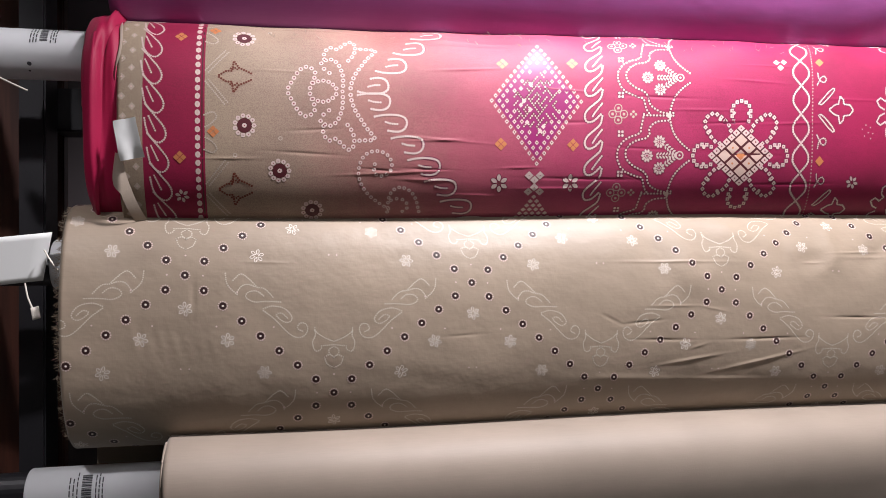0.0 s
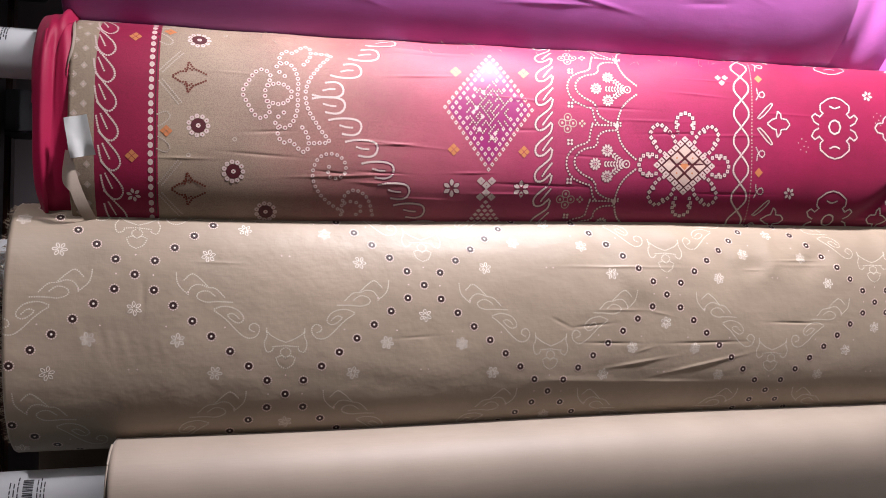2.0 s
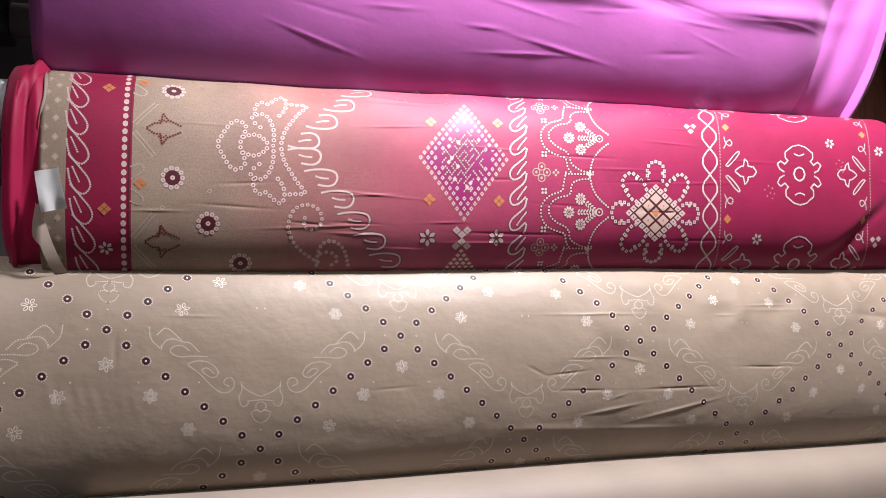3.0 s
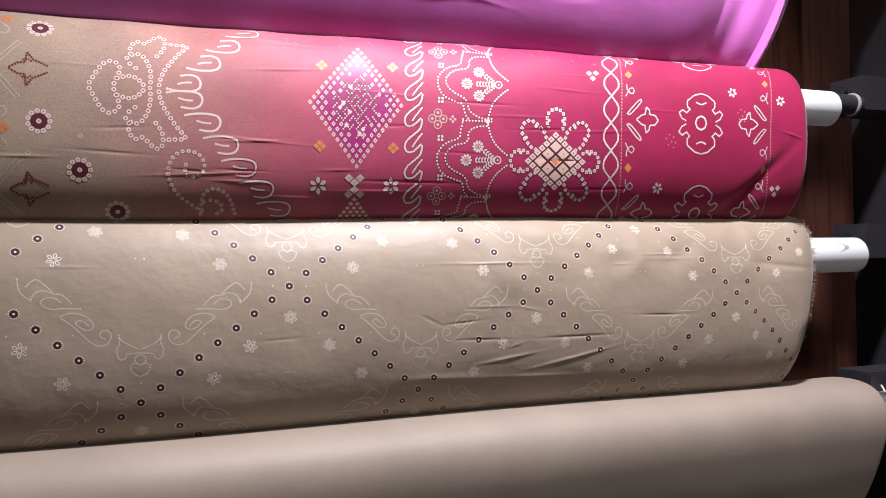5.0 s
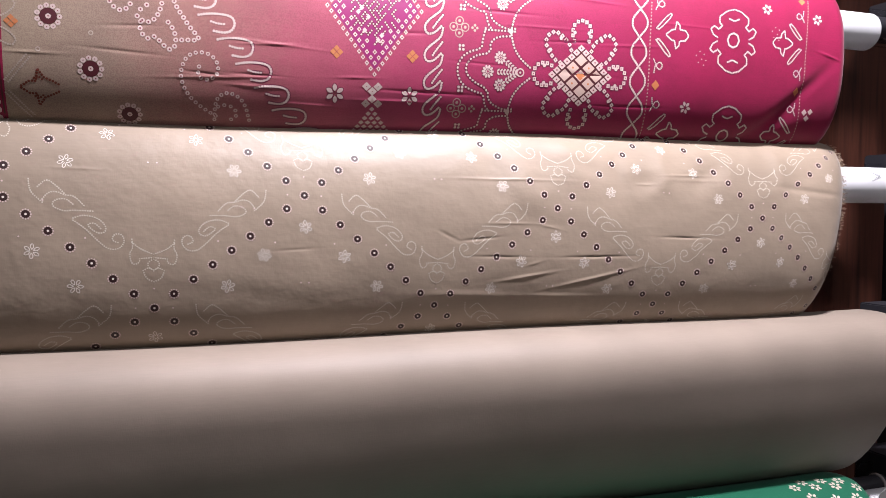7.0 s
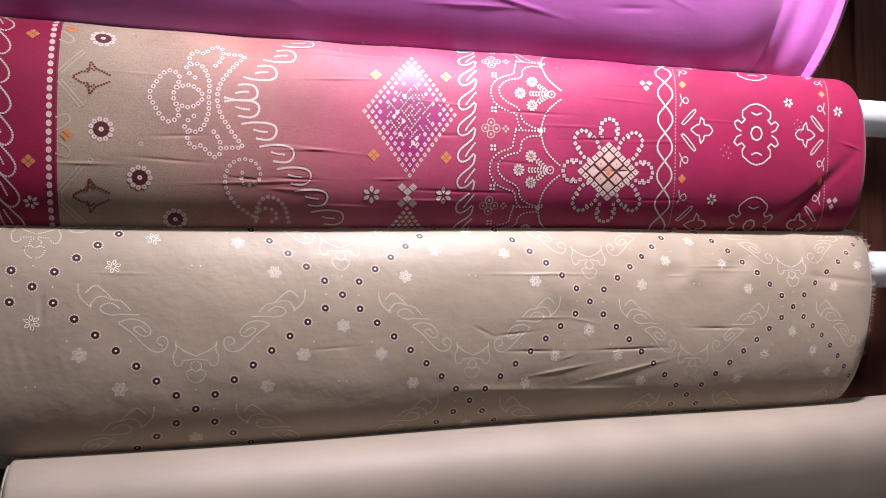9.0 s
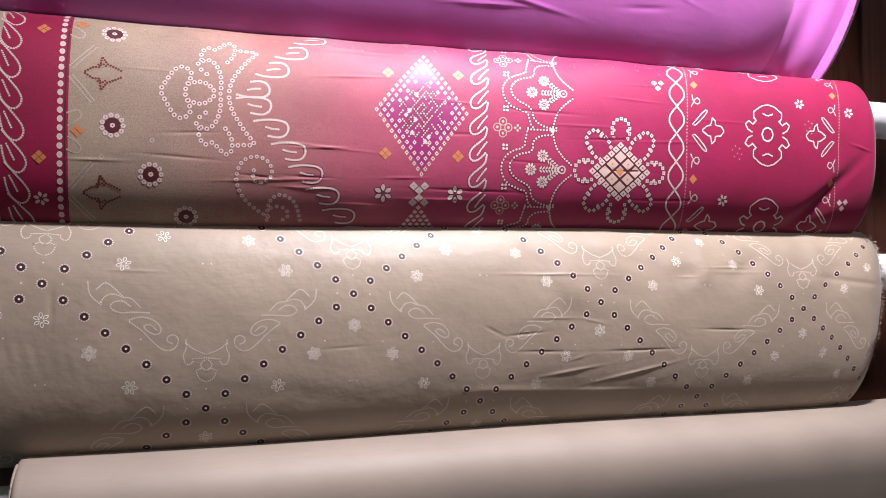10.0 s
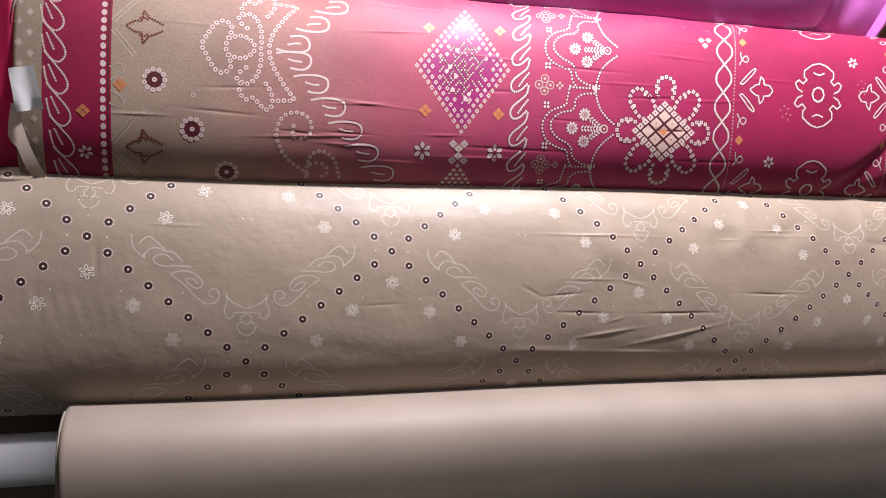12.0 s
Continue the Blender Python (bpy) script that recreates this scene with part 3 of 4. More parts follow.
for x0, s0 in ((0.0573, 0.0588), (0.0593, 0.1572), (0.0934, 0.2025), (0.1252, 0.2452), (0.128, 0.018)):
    red.disc(x0, s0, 0.0074, 18)
    for k in range(11):
        a = 2 * math.pi * k / 11
        white.disc(x0 + 0.0094 * math.cos(a), s0 + 0.0098 * math.sin(a), 0.0024, 8)
        eyes.disc(x0 + 0.0094 * math.cos(a), s0 + 0.0098 * math.sin(a), 0.0006, 5)
    white.disc(x0, s0, 0.0024, 8)
    eyes.disc(x0, s0, 0.0007, 5)
for x0, s0 in ((0.0945, 0.170), (0.05, 0.187), (0.082, 0.045)):
    pale.ring(x0, s0, 0.0018, 0.0011, 8)

# large dotted lotus
cx, cs = 0.1572, 0.1208


def lotus(path, closed=False):
    for e in (-1, 1):
        for u, v in stepped(soften(path, 2, closed), 0.0058):
            ringed(cx + u, cs + e * v, 0.0027)


lotus([(0.0078, 0.0035), (0.0090, 0.0110), (0.0130, 0.0210), (0.0180, 0.0280), (0.0240, 0.0380), (0.0310, 0.0455), (0.0335, 0.0505), (0.0245, 0.0505), (0.0170, 0.0510)])
lotus([(0.0, 0.006), (0.0, 0.0125), (-0.001, 0.0210), (-0.0059, 0.0325), (-0.0147, 0.0375), (-0.0225, 0.0310)])
lotus([(-0.0195, 0.0245), (-0.0140, 0.0200)])
lotus([(0.0049, 0.0350), (0.0110, 0.0430), (0.0120, 0.0560), (0.0065, 0.0620), (-0.002, 0.0545), (-0.0065, 0.0480), (-0.0145, 0.0525), (-0.0205, 0.0440), (-0.0195, 0.0360)])
lotus([(-0.0550, 0.003), (-0.0495, 0.0135), (-0.0435, 0.0240), (-0.0360, 0.0275), (-0.0290, 0.0225), (-0.0278, 0.0170), (-0.0320, 0.0070), (-0.0332, 0.0030)])
lotus([(-0.0303, 0.0085), (-0.0225, 0.0115), (-0.0156, 0.0110), (-0.0098, 0.0070), (-0.0068, 0.0030)])
ringed(cx - 0.0005, cs)

# hooks along the edge of the lotus, and the dotted scrolls
for k in range(7):
    hook(0.1725 + 0.0175 * k, 0.1225 + 0.0224 * k, 0.0335, 0.0195, 1, 0.0014)
for k in range(5):
    hook(0.1725 + 0.0183 * k, 0.1030 - 0.0232 * k, 0.0315, 0.0195, -1, 0.0014)
SCROLLS = [[(3, -10), (-4, 25), (31, 40), (71, 20), (76, -20), (51, -55), (1, -65), (-44, -45), (-67, 10), (-59, 60), (-29, 110), (21, 150), (61, 175)],
           [(56, 190), (61, 105), (111, 75), (171, 110), (190, 190)], [(71, 137), (95, 128), (131, 137), (146, 170), (120, 188)]]
for scroll in SCROLLS:
    for u, v in stepped(soften([(0.1890 + 0.000251 * u, 0.1985 + 0.000262 * v) for u, v in scroll]), 0.0058):
        ringed(u, v, 0.0023)

# diamond of tied squares on a purple patch, with a knotted centre
dx0, ds0, hw, hh = 0.3645, 0.1280, 0.0500, 0.0672
dyed.lozenge(dx0, ds0, hw * 0.93, hh * 0.93, 12)
for i in range(13):
    for j in range(13):
        u, v = (i - j) / 12, (i + j) / 12 - 1
        edge = min(i, j, 12 - i, 12 - j)
        if edge < 2 or (edge < 3 and (i + j) % 2 == 0) or (edge < 4 and abs(v) > 0.62):
            white.diamond(dx0 + u * hw, ds0 + v * hh, 0.0024, 0.0028)
            eyes.disc(dx0 + u * hw, ds0 + v * hh, 0.0009, 6)
knots = random.Random(5)
for i in range(-5, 6):
    for j in range(-5, 6):
        u, v = (i - j) * 0.0036, (i + j) * 0.0046
        if (u / 0.023) ** 2 + (v / 0.035) ** 2 < 1 and (abs(u) < 0.011 or abs(v) < 0.018):
            for du in (-1, 1):
                if knots.random() < 0.55:
                    white.beads([(dx0 + u, ds0 + v), (dx0 + u + du * 0.0036, ds0 + v + 0.0046)], 0.0024, 0.00105, 6, 0)
            if knots.random() < 0.12:
                white.diamond(dx0 + u, ds0 + v, 0.0026, 0.0028)
for u, v in ((-0.0062, 0.208), (0.0062, 0.208), (0, 0.213), (-0.0065, 0.226), (0.0065, 0.226), (0, 0.221)):
    white.diamond(0.3625 + u, v, 0.0050, 0.0046)
    eyes.disc(0.3625 + u, v, 0.0006, 5)
for row in range(8):
    for k in range(row + 1):
        white.diamond(0.3628 + (k - row / 2) * 0.0072, 0.232 + row * 0.0052, 0.0030, 0.0026)
for x0, s0 in ((0.3230, 0.2165), (0.4035, 0.2165)):
    bloom(white, x0, s0, 0.0100, 6, 0.5)
    eyes.disc(x0, s0, 0.0014, 8)
for x0, s0 in ((0.3258, 0.0850), (0.4039, 0.0830), (0.3245, 0.1745), (0.4055, 0.1750)):
    orange_cross(x0, s0, 0.0070)

# twisted rope column
for k in range(10):
    s0 = -0.0005 + 0.0288 * k
    white.beads([(0.4390, s0 + 0.000), (0.4375, s0 + 0.009), (0.4305, s0 + 0.015), (0.4215, s0 + 0.022), (0.4180, s0 + 0.029), (0.4210, s0 + 0.036), (0.4290, s0 + 0.035), (0.4370, s0 + 0.027)], 0.0025, 0.0014)
    white.beads([(0.4280, s0 + 0.029), (0.4320, s0 + 0.023), (0.4385, s0 + 0.015)], 0.0025, 0.0013)

# quatrefoils and the scalloped arches with three-stemmed flowers
for s0 in (0.055, 0.141, 0.228):
    quatrefoil(0.4575, s0, 0.0110)
    for u, v in ((0.0178, 0.0), (0.0, 0.0)):
        if u:
            for a, b in ((0.0028, 0), (-0.0028, 0), (0, 0.0028), (0, -0.0028)):
                pale.disc(0.4575 + u + a, s0 + b, 0.0016, 6)
    for v in (-0.0215, 0.0215):
        for a, b in ((0.0020, 0.002), (-0.0020, 0.002), (0.0020, -0.002), (-0.0020, -0.002)):
            white.disc(0.4605 + a, s0 + v + b, 0.0017, 6)
for s0 in (0.0105, 0.0980, 0.1860, 0.2735):
    hx = 0.5308
    for outer in ([(-0.043, -0.0455), (-0.046, -0.032), (-0.047, -0.0235), (-0.0634, -0.0190), (-0.0732, -0.0090), (-0.0750, 0.0035), (-0.0680, 0.0165), (-0.0527, 0.0230), (-0.043, 0.0250), (-0.041, 0.0365), (-0.037, 0.0415)],
                  [(-0.014, -0.0385), (-0.028, -0.0375), (-0.037, -0.031), (-0.036, -0.0195), (-0.0566, -0.0155), (-0.0664, -0.0025), (-0.0595, 0.0100), (-0.038, 0.0195), (-0.037, 0.033), (-0.0195, 0.0420), (-0.008, 0.041)],
                  [(-0.043, -0.0440), (-0.008, -0.0440)]):
        white.beads([(hx + u, s0 + v) for u, v in outer], 0.0039, 0.00130, 7, 1)
    for e in (-1, 1):
        white.beads([(hx - 0.0127, s0 + e * 0.0435), (hx - 0.0088, s0 + e * 0.0260), (hx, s0 + e * 0.0145), (hx + 0.0115, s0 + e * 0.0060)], 0.0036, 0.00135, 7)
    white.ring(hx, s0, 0.0042, 0.0015, 12)
    white.disc(hx, s0, 0.0014, 6)
    white.disc(hx - 0.0127, s0 + 0.0440, 0.0030, 8)
    for u, v in ((-0.039, 0.0005), (-0.0244, -0.0150), (-0.0240, 0.0145)):
        for k in range(10):
            a = 2 * math.pi * k / 10
            white.petal(hx + u, s0 + v, a, 0.0024, 0.0074, 0.0014)
        white.ring(hx + u, s0 + v, 0.0018, 0.0009, 8)
        stem = stepped(np.array([(hx + u * 0.72, s0 + v * 0.72), (hx - 0.006, s0 + v * 0.12)]), 0.0036)
        for a, b in stem:
            white.petal(a, b, math.atan2(v, u) + 2.3, 0.0, 0.0046, 0.0011)
            white.petal(a, b, math.atan2(v, u) - 2.3, 0.0, 0.0046, 0.0011)

# square medallion with eight looped petals
mx, ms = 0.6062, 0.1862
red.lozenge(mx, ms, 0.0405, 0.0345, 12)
for i in range(7):
    for j in range(7):
        u, v = (i - j) / 6, (i + j) / 6 - 1
        if min(i, j, 6 - i, 6 - j) == 0:
            white.diamond(mx + u * 0.0362, ms + v * 0.0308, 0.0048, 0.0041)
            eyes.disc(mx + u * 0.0362, ms + v * 0.0308, 0.0010, 6)
for i in range(3):
    for j in range(3):
        beige.diamond(mx + (i - j) * 0.0101, ms + (i + j - 2) * 0.0087, 0.0080, 0.0069)
orange.lozenge(mx, ms, 0.0060, 0.0052, 2)
for k in range(4):
    orange.disc(mx + 0.0103 * (k % 2 * 2 - 1), ms + 0.0088 * (k // 2 * 2 - 1), 0.0014, 5)
for k in range(8):
    a = k * math.pi / 4
    far, wide = (0.0605, 0.0125) if k % 2 == 0 else (0.0600, 0.0130)
    near = 0.037 if k % 2 == 0 else 0.028
    loop = [(near, wide * 0.75), (near + 0.008, wide), (far - 0.005, wide * 0.8), (far, 0), (far - 0.005, -wide * 0.8), (near + 0.008, -wide), (near, -wide * 0.75)]
    for u, v in stepped(soften(loop, 1), 0.0062):
        x0, s0 = mx + u * math.cos(a) - v * math.sin(a), ms + (u * math.sin(a) + v * math.cos(a)) * 1.05
        white.disc(x0, s0, 0.0029, 4, turn=a + 0.8)
        eyes.disc(x0, s0, 0.0007, 5)
    for e in (-0.22, 0.22):
        b = a + math.pi / 8 + e * 0.9
        white.disc(mx + 0.047 * math.cos(b), ms + 0.049 * math.sin(b), 0.0023, 6)

# chain of lozenges, three-petal marks
for k in range(8):
    s0, s1, c0 = 0.0020 + 0.0340 * k, 0.0020 + 0.0340 * (k + 1), 0.6822
    for e in (-1, 1):
        white.beads([(c0, s0), (c0 + e * 0.0095, s0 + 0.011), (c0 + e * 0.0105, s0 + 0.0182), (c0 + e * 0.0095, s1 - 0.011), (c0, s1)], 0.0027, 0.0015, 6, 1)
for x0, s0 in ((0.6560, 0.0738), (0.9435, 0.218)):
    for u, v in ((-0.0048, 0), (0.0048, -0.001), (0, 0.0075)):
        white.diamond(x0 + u, s0 + v, 0.0044, 0.0042)


def leaf_spray(x, s, flip):
    """Two beaded strokes and a winged leaf, beside a dotted line."""
    for k in range(-14, 15):
        pale.disc(x - flip * 0.014, s + 0.0042 * k, 0.0010, 6)
    for e in (-1, 1):
        white.beads([(x - flip * 0.006, s + e * 0.007), (x + flip * 0.012, s + e * 0.027), (x + flip * 0.016, s + e * 0.024), (x - flip * 0.002, s + e * 0.005), (x - flip * 0.006, s + e * 0.007)], 0.0022, 0.0011, 6, 1)
        white.beads([(x + flip * u, s + e * v) for u, v in ((0.0085, 0.001), (0.0155, 0.0060), (0.0200, 0.0070), (0.0220, 0.0165), (0.0265, 0.0120), (0.0270, 0.0070), (0.0350, 0.0060), (0.0390, 0.001))], 0.0022, 0.0012, 6, 0)
        white.beads([(x - flip * 0.007, s + e * 0.045), (x - flip * 0.006, s + e * 0.037), (x + flip * 0.001, s + e * 0.032), (x + flip * 0.005, s + e * 0.038), (x - flip * 0.001, s + e * 0.043), (x - flip * 0.008, s + e * 0.030)], 0.0022, 0.0010, 6, 1)
    orange.diamond(x - flip * 0.004, s + 0.060, 0.0056, 0.0060)


for s0 in (0.012, 0.1325, 0.2525):
    leaf_spray(0.7110, s0, 1)
    leaf_spray(0.9165, s0, -1)


def cartouche(x, s):
    for e in (-1, 1):
        for f in (-1, 1):
            white.beads([(x + f * u, s + e * v) for u, v in ((0, 0.0400), (0.0100, 0.0375), (0.0215, 0.0290), (0.0215, 0.0210), (0.0175, 0.0175),
                                                             (0.0225, 0.0125), (0.0290, 0.0165), (0.0340, 0.0125), (0.0300, 0.0055), (0.0240, 0.0025))], 0.0024, 0.00125, 6, 0)
        white.beads([(x - 0.007, s + e * 0.027), (x, s + e * 0.024), (x + 0.007, s + e * 0.027)], 0.0021, 0.0012, 6, 1)
    white.beads([(x + 0.0085 * math.cos(a), s + 0.009 * math.sin(a)) for a in np.linspace(0, 2 * math.pi, 9)[:-1]], 0.0021, 0.0014, 6, 0, True)


for s0 in (0.0145, 0.1345, 0.2545):
    cartouche(0.8162, s0 - 0.001)
for x0, s0 in ((0.7520, 0.2175), (0.8660, 0.0890), (0.9460, 0.0980), (0.7520, -0.020)):
    bloom(white, x0, s0, 0.0078, 6, 0.2)
for u, v in ((0, 0), (0.006, 0.003), (-0.005, 0.005), (0.003, 0.009), (0.009, 0.010), (-0.002, 0.013), (0.006, 0.016)):
    for x0, s0 in ((0.768, 0.150), (0.880, 0.113)):
        pale.disc(x0 + u, s0 + v, 0.0009, 5)

shade.build("dye_outline", shade_ink, magenta_wrap, "thin dark dye outlines round the print", 0.00014)
dyed.build("dyed_patch", purple_ink, magenta_wrap, "purple dyed diamond patch", 0.00010)
red.build("red_print", red_ink, magenta_wrap, "dark red printed flowers and medallion ground", 0.00016)
white.build("white_print", white_ink, magenta_wrap, "white tie-dye style dotted print", 0.00024)
pale.build("pale_print", pale_ink, magenta_wrap, "pale grey dotted print", 0.00020)
rust.build("rust_print", rust_ink, magenta_wrap, "rust dotted star outlines", 0.00020)
orange.build("orange_print", orange_ink, magenta_wrap, "small orange printed crosses", 0.00031)
beige.build("beige_print", beige_ink, magenta_wrap, "beige printed medallion squares", 0.00028)
eyes.build("eye_print", eye_ink, magenta_wrap, "dark eyes of the tied dots", 0.00032)

# ---------------------------------------------------------------- print on the taupe roll
flower_ink = flat("bright_white_print", rgb(220, 210, 200), 0.6, 0.05, 300)
vine_ink = flat("pale_grey_print", rgb(194, 185, 170), 0.5, 0.10, 300)
PERIOD, STEP = 0.2886, 0.118


def taupe_warp(x, s):
    mid, end, low = smoothstep(0.35, 0.60, x), smoothstep(0.86, 0.94, x), smoothstep(0.10, 0.14, s)
    across = x - mid * (0.003 + np.clip(0.085 * (s - 0.11), -0.005, 0.007)) - 0.004 * end * low + 0.008 * end * (1 - smoothstep(0.05, 0.09, s))
    along = s + mid * np.clip(0.035 * (s - 0.09), -0.004, 0.004) - 0.008 * end
    return across, along + across * (0.040 - 0.11 * (along - 0.109))


halo, dark, spark, vine = [Print(taupe, taupe_warp) for _ in range(4)]


def tied_dot(x, s):
    for k in range(12):
        a = 2 * math.pi * k / 12
        halo.disc(x + 0.0044 * math.cos(a), s + 0.0044 * math.sin(a), 0.00085, 5)
    dark.ring(x, s, 0.0024, 0.0025, 14)
    spark.disc(x, s, 0.0011, 8)


def outline_flower(x, s, turn):
    for k in range(6):
        a = turn + 2 * math.pi * k / 6
        loop = [(0.0015, 0), (0.0040, 0.0014), (0.0060, 0.0011), (0.0070, 0), (0.0060, -0.0011), (0.0040, -0.0014), (0.0015, 0)]
        spark.ribbon([(x + u * math.cos(a) - v * math.sin(a), s + u * math.sin(a) + v * math.cos(a)) for u, v in loop], 0.00075)


# strokes of half a vine, outwards from the heart and down: leaves, then scrolls, then crown and heart
LEAVES = [
    [(0.106, -0.003), (0.105, 0.0087), (0.0945, 0.018)], [(0.0985, 0.0037), (0.0913, -0.0043), (0.084, 0.001), (0.0766, 0.0087)],
    [(0.0945, 0.015), (0.0902, 0.0087), (0.083, 0.0072), (0.0755, 0.0107), (0.068, 0.0107), (0.060, 0.0197)],
    [(0.0525, 0.0247), (0.068, 0.0242), (0.0776, 0.0257), (0.087, 0.0212), (0.085, 0.0152), (0.0755, 0.0132), (0.0692, 0.0187)]]
SCROLL_STROKES = [
    [(0.0692, 0.0317), (0.061, 0.0282), (0.048, 0.0307), (0.041, 0.0387), (0.042, 0.0442), (0.048, 0.0457), (0.0545, 0.0412), (0.0577, 0.0372), (0.0514, 0.0352), (0.046, 0.0407)],
    [(0.0692, 0.0337), (0.0587, 0.0412), (0.048, 0.0532), (0.039, 0.0607), (0.0293, 0.0597), (0.025, 0.0517), (0.028, 0.0452), (0.0346, 0.0457), (0.0367, 0.0517), (0.0314, 0.0537)]]
HEART = [
    [(0.019, 0.0502), (0.018, 0.0587), (0.022, 0.0642), (0.019, 0.0752), (0.0125, 0.0727), (0.0125, 0.0687)], [(0.019, 0.0532), (0.0115, 0.0597), (0.0, 0.0642)],
    [(0.0125, 0.0687), (0.0, 0.0675)], [(0.0095, 0.0802), (0.007, 0.0882), (0.0, 0.0912)], [(0.0095, 0.0802), (0.004, 0.0770), (0.0, 0.0805)],
    [(0.0, 0.0690), (0.0055, 0.0720), (0.0045, 0.0775), (0.0, 0.0795)]]
for row in range(-2, 3):
    for col in range(-2, 6):
        px, ps = 0.0018 + (col + (0.5 if row % 2 else 0.0)) * PERIOD, 0.1093 + row * STEP
        tied_dot(px, ps)
        for k in range(1, 8):
            for e in (-1, 1):
                tied_dot(px + e * k * PERIOD / 16, ps + k * STEP / 8)
        for u, v in ((0.0005, 0.0332), (0.0405, 0.0633), (-0.0405, 0.0633), (0.0685, -0.0222), (-0.0685, -0.0222)):
            outline_flower(px + u, ps + v, 0.4 + 5 * u)
        for u, v in ((0.017, 0.0), (-0.017, 0.0), (0.004, 0.092), (-0.004, 0.092), (0.05, 0.016), (-0.05, 0.016), (0.03, 0.05), (-0.03, 0.05), (0.0, -0.02), (0.085, 0.05), (-0.085, 0.05)):
            halo.disc(px + u, ps + v, 0.0009, 6)
        for e in (-1, 1):
            for stroke in LEAVES + SCROLL_STROKES + HEART:
                vine.beads([(px + PERIOD / 2 + e * u, ps + v) for u, v in stroke], 0.0021, 0.00085, 5, 2)
halo.build("dot_halo", white_ink, taupe_wrap, "fine white dotted rings", 0.00016)
dark.build("dot_print", brown_ink, taupe_wrap, "dark brown ring dots in diagonal rows", 0.00020)
spark.build("flower_print", flower_ink, taupe_wrap, "small white outline flowers", 0.00024)
vine.build("vine_print", vine_ink, taupe_wrap, "pale grey dotted vine and heart print", 0.00016)

# ---------------------------------------------------------------- labels, tags, threads
def sheet(corner, along, down, bend, n=8, thick=0.0004):
    """A thin bent sheet of paper or cloth: corner, its two edges, and a height function of u and v."""
    corner, along, down = Vector(corner), Vector(along), Vector(down)
    up = along.cross(down).normalized()
    bm, rows = bmesh.new(), []
    for side in (0, 1):
        rows.append([[bm.verts.new(corner + along * (i / n) + down * (j / n) + up * (bend(i / n, j / n) + side * thick)) for j in range(n + 1)] for i in range(n + 1)])
    for side, grid in enumerate(rows):
        for i in range(n):
            for j in range(n):
                f = (grid[i][j], grid[i + 1][j], grid[i + 1][j + 1], grid[i][j + 1])
                bm.faces.new(f if side else f[::-1])
    a, b = rows
    rim = [(i, 0) for i in range(n)] + [(n, j) for j in range(n)] + [(i, n) for i in range(n, 0, -1)] + [(0, j) for j in range(n, 0, -1)]
    for (i, j), (k, l) in zip(rim, rim[1:] + rim[:1]):
        bm.faces.new((a[i][j], a[k][l], b[k][l], b[i][j]))
    bmesh.ops.recalc_face_normals(bm, faces=bm.faces)
    return bm


def cord(points, r, sides=6):
    """A thin round cord through points."""
    pts = [Vector(p) for p in points]
    fine = []
    for a, b in zip(pts, pts[1:]):
        fine += [a.lerp(b, k / 4) for k in range(4)]
    fine.append(pts[-1])
    for _ in range(2):
        fine = [fine[0]] + [(fine[k - 1] + fine[k] * 2 + fine[k + 1]) / 4 for k in range(1, len(fine) - 1)] + [fine[-1]]
    bm, loops = bmesh.new(), []
    for k, p in enumerate(fine):
        d = (fine[min(k + 1, len(fine) - 1)] - fine[max(k - 1, 0)]).normalized()
        e = d.orthogonal().normalized()
        f = d.cross(e)
        loops.append([bm.verts.new(p + r * (e * math.cos(2 * math.pi * q / sides) + f * math.sin(2 * math.pi * q / sides))) for q in range(sides)])
    for a, b in zip(loops, loops[1:]):
        for q in range(sides):
            bm.faces.new((a[q], a[(q + 1) % sides], b[(q + 1) % sides], b[q]))
    bmesh.ops.recalc_face_normals(bm, faces=bm.faces)
    return bm


class Tube:
    """Places ink on a tube: s is the length round it from its top, down the front."""

    def __init__(self, y, z, r=0.0274):
        self.y, self.z, self.r, self.x0, self.x1 = y, z, r, -1, 3

    def at(self, x, s, lift=0.0):
        a = np.asarray(s) / self.r
        return np.stack([np.asarray(x, float), self.y - (self.r + lift) * np.sin(a), self.z + (self.r + lift) * np.cos(a)], -1)


def barcode(tube, x, s, across, parent, seed):
    """A bar code and unreadable small lines printed on a tube."""
    rnd = random.Random(seed)
    bars = Print(tube)
    k = 0.0
    while k < 0.024:
        w = rnd.choice((0.0005, 0.0008, 0.0013))
        bars.ribbon([(x - across * 0.18, s + 0.006 + k), (x + across * 0.18, s + 0.006 + k)], w)
        k += w + rnd.choice((0.0005, 0.0009))
    for off in (-0.62, -0.48, -0.34, 0.34, 0.46, 0.58):
        a = rnd.uniform(0.002, 0.012)
        while a < 0.030:
            b = a + rnd.uniform(0.002, 0.007)
            bars.ribbon([(x + across * off, s + a), (x + across * off, s + min(b, 0.033))], 0.0011)
            a = b + 0.0013
    bars.build("bar_code", ink, parent, "grey printed bar code and small lines", 0.0005)


